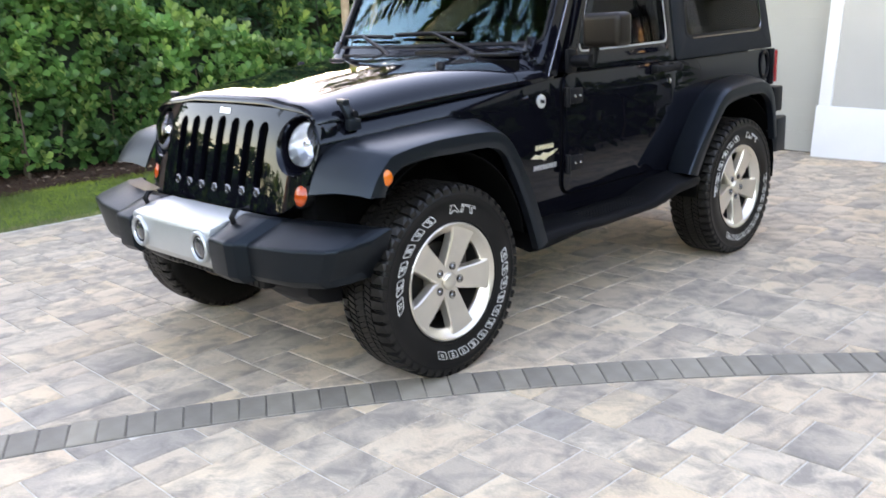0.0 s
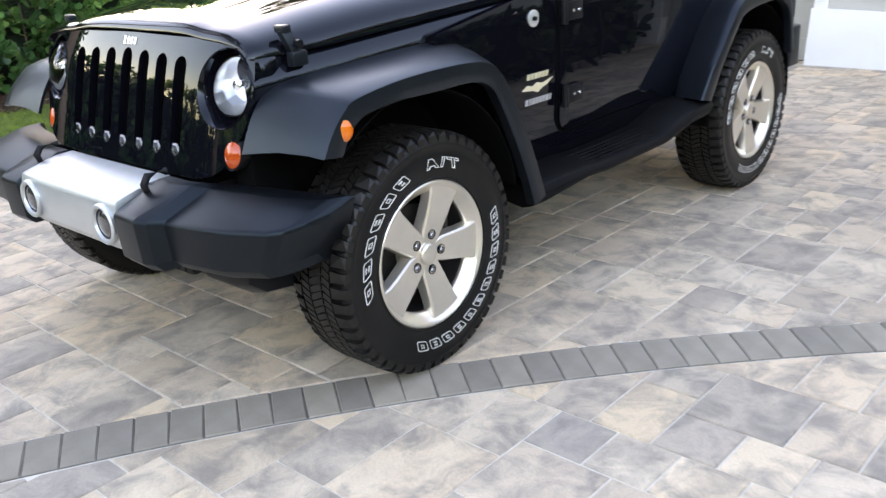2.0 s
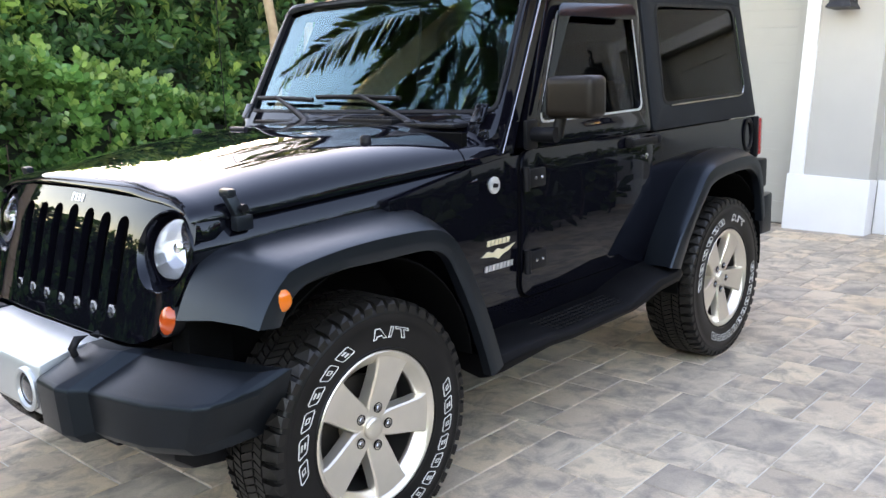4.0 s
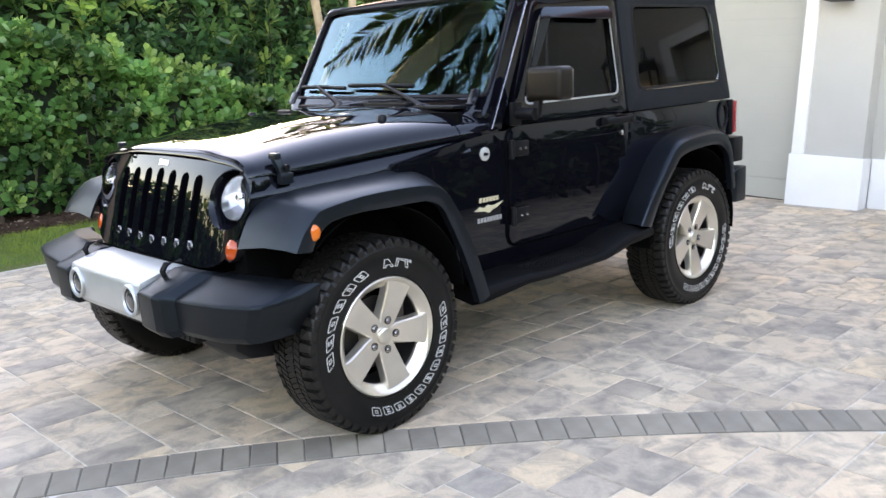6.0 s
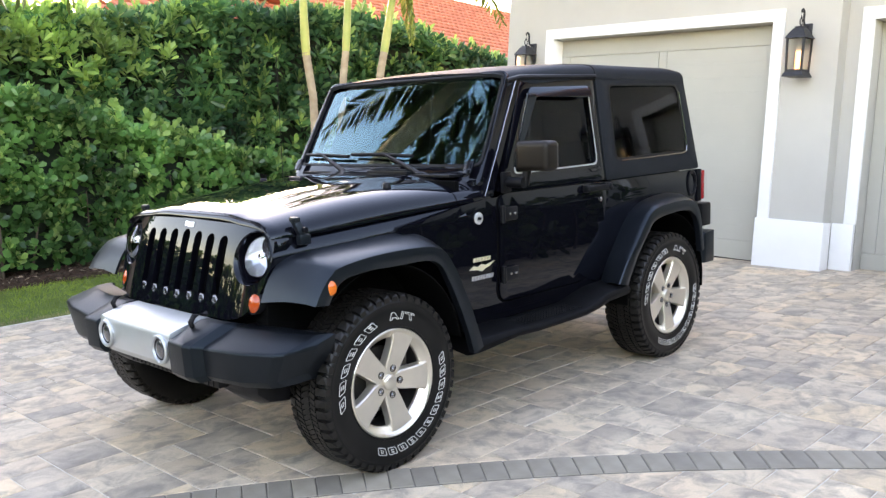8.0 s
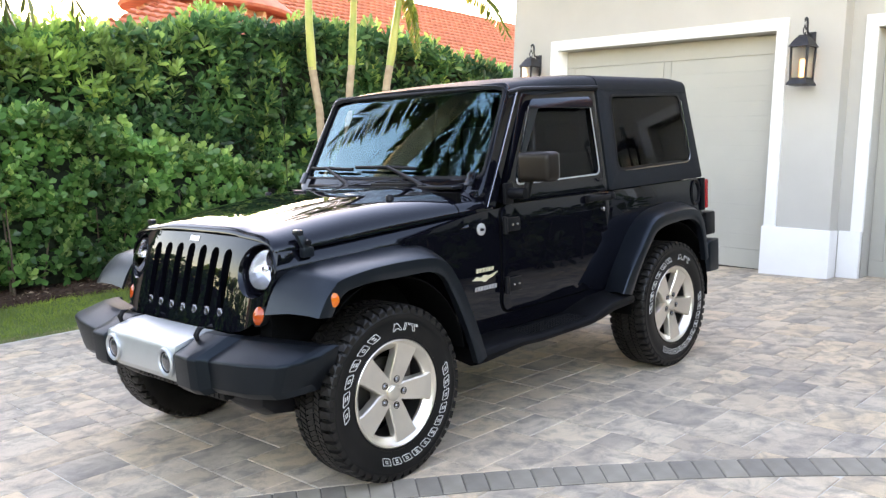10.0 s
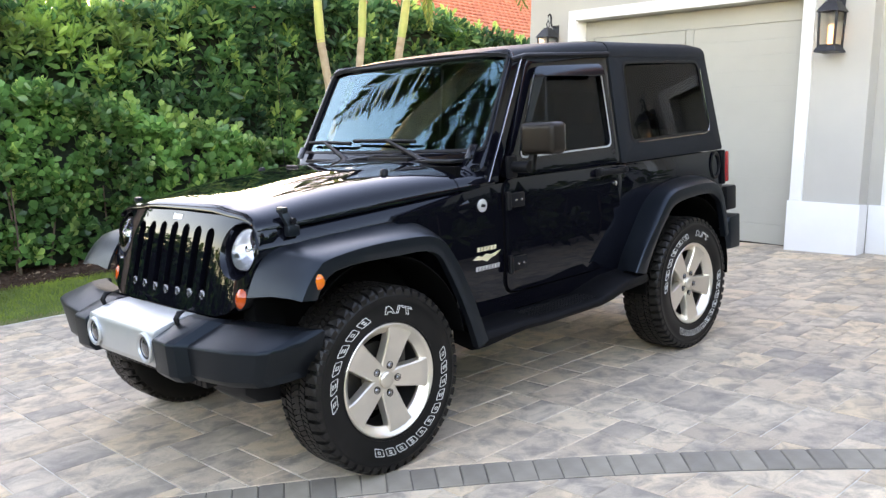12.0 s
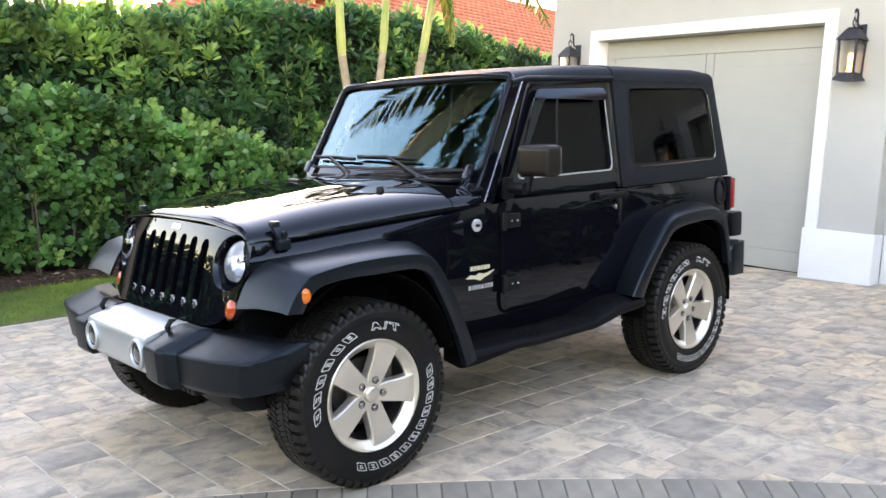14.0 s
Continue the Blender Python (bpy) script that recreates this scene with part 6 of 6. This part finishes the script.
base = np.array([(a, b, ground_height(a, b) - 0.005) for a, b in zip(x, y)])
aim = np.c_[rng.normal(scale=0.45, size=(n, 2)), np.ones(n)]
aim /= np.linalg.norm(aim, axis=1, keepdims=True)
side = np.c_[rng.normal(size=(n, 2)), np.zeros(n)]
side /= np.linalg.norm(side, axis=1, keepdims=True)
h = rng.uniform(0.025, 0.06, n)[:, None]
pts = np.stack([base - side * 0.003, base + side * 0.003, base + aim * h + side * 0.001], 1).reshape(-1, 3)
tris = np.arange(n * 3).reshape(-1, 3)
dry = y < 4.03 + 0.05 * rng.random(n)
tagged(big_mesh("grass", pts, tris[~dry], grass_leaf), "short green grass blades beside the drive", "grass", kind="stuff")
tagged(big_mesh("dry_grass", pts, tris[dry], dry_leaf), "straw-coloured dry grass along the edge of the paving", "grass", kind="stuff")


# ---- palms ----
def frond(rng, root, heading, length, rise, droop, leaflets=34, leaf_len=0.42):
    """An arching rib with hanging leaflets on both sides."""
    u = Vector((math.cos(heading), math.sin(heading), 0))
    pts = []
    for k in range(13):
        t = k / 12
        pts.append(Vector(root) + u * (length * (t - 0.12 * t * t)) + Vector((0, 0, rise * t - droop * t * t)))
    rib = tube(pts, 0.012, 5, radii=[0.020 * (1 - 0.85 * k / 12) for k in range(13)])
    base, aim, size = [], [], []
    across = u.cross(Vector((0, 0, 1)))
    for k in range(leaflets):
        t = 0.14 + 0.86 * k / leaflets
        i = min(11, int(t * 12))
        p = pts[i].lerp(pts[i + 1], t * 12 - i)
        d = (pts[i + 1] - pts[i]).normalized()
        for s in (-1, 1):
            a = across * s * 0.85 + d * 0.55 + Vector((0, 0, -0.30 - 0.35 * t)) + Vector(rng.normal(scale=0.08, size=3))
            base.append(p)
            aim.append(a)
            size.append(leaf_len * max(0.36, math.sin(math.pi * (0.12 + 0.83 * t))) * rng.uniform(0.85, 1.1))
    size = np.array(size)
    v, f = leaf_mesh(rng, np.array(base), np.array(aim), size, np.full(len(size), 0.030), np.full(len(size), 1.6))
    me = bpy.data.meshes.new("leaflets")
    me.from_pydata(v.tolist(), [], f.tolist())
    rib.from_mesh(me)
    bpy.data.meshes.remove(me)
    return rib


def palm(name, label, points, radius, shaft_from, crown, fronds, seed, length, leaf_len, group="", leaf=None, bark=None, leaflets=34):
    """points: the trunk's line from the ground; shaft_from: where the ringed wood ends in the smooth green shaft."""
    P = thing(name, label, "palm tree", group=group)
    rng = np.random.default_rng(seed)
    pts = [Vector(p) for p in points]

    def at(z):
        for a, b in zip(pts, pts[1:]):
            if a.z <= z <= b.z:
                return a.lerp(b, (z - a.z) / (b.z - a.z))
        return pts[-1] if z > pts[-1].z else pts[0]
    z0 = pts[0].z
    line, radii = [], []
    z = z0
    while z < shaft_from:
        swell = 1.25 - 0.25 * min(1.0, (z - z0) / 1.2)
        for dz, k in ((0.0, 1.0), (0.045, 0.975), (0.052, 1.045)) if bark is None else ((0.0, 1.0), (0.045, 0.996), (0.052, 1.008)):
            line.append(at(z + dz))
            radii.append(radius * swell * k * rng.uniform(0.985, 1.015))
        z += 0.062 + 0.02 * rng.random()
    part("trunk", tube(line, radius, 12, radii=radii), bark or trunk_mat, P, "ringed tan trunk" if bark is None else "ringed brown trunk", 30)
    shaft = [at(shaft_from - 0.02 + (crown - shaft_from + 0.02) * k / 8) for k in range(9)]
    part("crownshaft", tube(shaft, radius, 14, radii=[radius * r for r in (0.99, 1.10, 1.06, 0.98, 0.92, 0.88, 0.84, 0.78, 0.5)]), shaft_mat, P, "smooth yellow-green crownshaft", 50)
    top = at(crown)
    for heading, size, rise, droop in fronds:
        part("frond", frond(rng, top - Vector((0, 0, 0.10)), radians(heading), length * size, rise, droop, leaflets, leaf_len * min(1.0, 0.3 + 0.7 * size)), leaf or palm_leaf, P, "arching green frond", 0)
    return P


SMALL = [(15, 1.0, 0.85, 0.95), (75, 0.9, 1.1, 1.0), (140, 1.0, 0.95, 1.05), (200, 0.95, 1.2, 1.1), (255, 0.85, 1.3, 1.1), (310, 0.95, 1.0, 1.05)]
g = ground_height(3.4, 4.0) - 0.04
palm("young_palm", "slender palm with a tan ringed trunk and yellow-green shaft", [(3.46, 4.0, g), (3.27, 4.0, 1.98), (3.155, 4.0, 2.44), (3.10, 4.0, 2.95), (3.08, 4.0, 3.8)], 0.043, 2.43, 3.55, [(h + 10, s, r, d) for h, s, r, d in SMALL], 21, 1.25, 0.34, "young palms by the hedge")
palm("young_palm", "slender palm with a tan ringed trunk and olive shaft", [(3.66, 4.0, g + 0.02), (3.68, 4.0, 2.25), (3.705, 4.0, 2.54), (3.72, 4.0, 3.9)], 0.041, 2.53, 3.65, [(h + 40, s, r, d) for h, s, r, d in SMALL], 22, 1.2, 0.34, "young palms by the hedge")
palm("young_palm", "slender palm with a tan ringed trunk and bright yellow shaft", [(4.12, 4.0, g + 0.05), (4.23, 4.0, 2.33), (4.275, 4.0, 2.58), (4.385, 4.0, 3.27), (4.44, 4.0, 3.9)], 0.045, 2.58, 3.55, [(-6, 1.60, 1.40, 1.74), (5, 0.30, 0.05, 0.80), (330, 0.24, 0.05, 0.75), *[(h - 12, s, r, d) for h, s, r, d in SMALL[1:5]]], 23, 1.25, 0.36, "young palms by the hedge")
BIG = [(k * 30 + 12, 0.85 + 0.3 * ((k * 7) % 5) / 5, 1.2 - 0.5 * (k % 3), 2.4 + 0.5 * (k % 2)) for k in range(12)]
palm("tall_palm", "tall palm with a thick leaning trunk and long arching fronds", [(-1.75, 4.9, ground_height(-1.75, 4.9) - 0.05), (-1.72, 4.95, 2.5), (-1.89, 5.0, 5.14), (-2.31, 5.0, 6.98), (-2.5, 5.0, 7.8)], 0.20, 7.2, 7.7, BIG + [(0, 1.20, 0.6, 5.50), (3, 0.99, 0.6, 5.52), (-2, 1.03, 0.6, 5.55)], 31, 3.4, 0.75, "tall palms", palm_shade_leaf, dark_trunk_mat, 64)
# second palm stands out of view, added to fill the reflections
palm("tall_palm", "unseen tall palm with long arching fronds, added for reflections", [(-6.6, 4.6, ground_height(-6.6, 4.6) - 0.05), (-6.4, 4.6, 2.5), (-6.1, 4.5, 7.0)], 0.14, 5.6, 6.6, [(h + 15, s, r, d) for h, s, r, d in BIG], 32, 3.0, 0.64, "tall palms", palm_shade_leaf, dark_trunk_mat, 64)


# ---- the neighbour's house beyond the hedge ----
def tile_plane(corner, along, up, rows, cols, exposure=0.32, pitch=0.24):
    """A slope of barrel tiles: courses that step and waves across them."""
    a, u = Vector(along).normalized(), Vector(up).normalized()
    nrm = a.cross(u).normalized()
    if nrm.z < 0:
        nrm = -nrm
    per = 6
    us = np.arange(cols * per + 1) * pitch / per
    verts, faces = [], []
    width = len(us)
    levels = [(r * exposure + d, h) for r in range(rows) for d, h in ((-0.03, 0.015), (-0.13, 0.10), (-0.125, 0.125), (exposure - 0.03, 0.015))]
    for v, h in levels:
        for k, x in enumerate(us):
            wave = 0.055 * abs(math.sin(math.pi * x / pitch)) ** 0.8
            verts.append(Vector(corner) + a * x + u * v + nrm * (h + wave))
    for j in range(len(levels) - 1):
        for i in range(width - 1):
            faces.append((j * width + i, j * width + i + 1, (j + 1) * width + i + 1, (j + 1) * width + i))
    return np.array([tuple(p) for p in verts]), np.array(faces)


house = thing("neighbour_house", "peach stucco house with a terracotta tile roof behind the hedge", "house")
part("wall", box((19.4, 19.1, 1.6), (19.0, 10.4, 4.2), 0.02), peach, house, "peach stucco wall")
X0, X1, Y0, Y1, EAVE, PITCH = 4.8, 30.0, 13.2, 25.0, 3.72, 0.5417


def roof_face(corner, along, up_flat, cols, inside):
    """One face of the hipped roof, its courses cut along the hips."""
    v, f = tile_plane(corner, along, (*up_flat, PITCH), 21, cols)
    mid = v[f].mean(axis=1)
    big_mesh("roof", v, f[inside(mid)], terracotta, house)["label"] = "terracotta tile roof slope"


roof_face((X0, Y0, EAVE), (1, 0, 0), (0, 1), 105, lambda m: ((m[:, 0] - X0) > 1.3 * (m[:, 1] - Y0)) & ((X1 - m[:, 0]) > 0.9 * (m[:, 1] - Y0)))
bm = bmesh.new()
back = [bm.verts.new(p) for p in ((X0, Y0, EAVE), (X0 + 7.67, 19.1, 6.92), (X1 - 5.3, 19.1, 6.92), (X1, Y0, EAVE), (10.0, Y1, EAVE), (X1, Y1, EAVE))]
for loop in ((0, 1, 4), (4, 1, 2, 5), (5, 2, 3)):
    bm.faces.new([back[k] for k in loop])
part("roof_back", thick(bm, 0.08), terracotta, house, "terracotta roof slopes at the back", 10)
TOWER = Vector((9.3, 16.5, 0))
tower = part("turret", lathe([(1.45, 2.0), (1.45, 5.02), (1.30, 5.06)], 28, lambda a, b, h: TOWER + Vector((a, b, h))), peach, house, "round peach stucco turret", 30)
part("turret_roof", lathe([(1.40, 5.03), (2.10, 5.00), (2.16, 5.06), (2.10, 5.16), (1.2, 5.75), (0.02, 6.5)], 28, lambda a, b, h: TOWER + Vector((a, b, h)), closed=True), terracotta, tower, "terracotta cap on the turret", 30)
for k in range(16):
    a = k * math.pi / 8
    part("bracket", box(TOWER + Vector((1.56 * math.cos(a), 1.56 * math.sin(a), 4.93)), (0.30, 0.12, 0.16), 0.02, Matrix.Rotation(a, 3, "Z")), peach, tower)
part("eaves", box((17.4, 13.32, 3.62), (25.0, 0.20, 0.18), 0.02), peach, house)


# ---- unseen greenery across the drive and the street, added for the paintwork's reflections ----
def tree(x, y, height, spread, seed, leaf):
    T = thing("shade_tree", "unseen broad tree with dense green foliage, added for reflections", "tree", group="shade trees round the drive")
    rng = np.random.default_rng(seed)
    g = ground_height(x, y)
    part("trunk", tube([(x, y, g - 0.1), (x + 0.1, y, g + height * 0.25), (x - 0.05, y + 0.1, g + height * 0.55)], 0.2, 10, radii=[0.24, 0.17, 0.10]), bark_mat, T)
    for k in range(6):
        a = k * 1.05 + rng.uniform(0, 0.5)
        p = Vector((x, y, g + height * 0.42))
        q = p + Vector((math.cos(a) * spread * 0.6, math.sin(a) * spread * 0.6, height * 0.25))
        part("limb", tube([p, p.lerp(q, 0.5) + Vector((0, 0, 0.15)), q], 0.06, 6, radii=[0.09, 0.06, 0.03]), bark_mat, T)
    centres = rng.normal(size=(26, 3)) * (spread * 0.42, spread * 0.42, height * 0.13) + (x, y, g + height * 0.70)
    spots = (centres[:, None] + rng.normal(size=(26, 34, 3)) * 0.42).reshape(-1, 3)
    v, f = rosettes(rng, spots, np.tile((0.0, 0.0, 0.6), (len(spots), 1)), 7, 0.26, 0.13)
    ob = big_mesh("crown", v, f, leaf, T)
    ob["kind"] = "stuff"
    return T


# these added hedges and trees also hold back low light on the car
hedge("far_hedge", "unseen dark green hedge added across the drive", -12.0, 26.0, lambda x: -6.9, 0.9, lambda x: 2.3 + 1.7 * min(1.0, max(0.0, (x - 4.0) / 2.0)) + ground_height(x, -6.9), hedge_leaf, 9, 7, 0.26, 0.12, 15, True)
street_hedge = hedge("street_hedge", "unseen dark green hedge added at the foot of the drive", -10.0, 15.0, lambda y: 18.0, 0.9, lambda y: 3.8, hedge_leaf, 9, 7, 0.26, 0.12, 16, ground=lambda x, y: ground_height(-y, x))
street_hedge.matrix_basis = Matrix.Rotation(math.pi / 2, 4, "Z")
for k, (x, y, h, s) in enumerate([(1.5, -12.5, 4.8, 2.3), (6.0, -12.0, 5.4, 2.4), (10.0, -9.6, 6.0, 2.5), (12.5, -6.5, 6.4, 2.6), (9.8, -5.6, 5.6, 2.2), (-14.5, -5.0, 5.0, 2.7), (-16.5, 0.5, 4.2, 2.4), (-16.5, 7.0, 3.9, 2.3), (-30.0, 4.0, 6.0, 2.4), (-34.0, 12.0, 7.0, 2.8)]):
    tree(x, y, h, s, 40 + k, hedge_leaf)
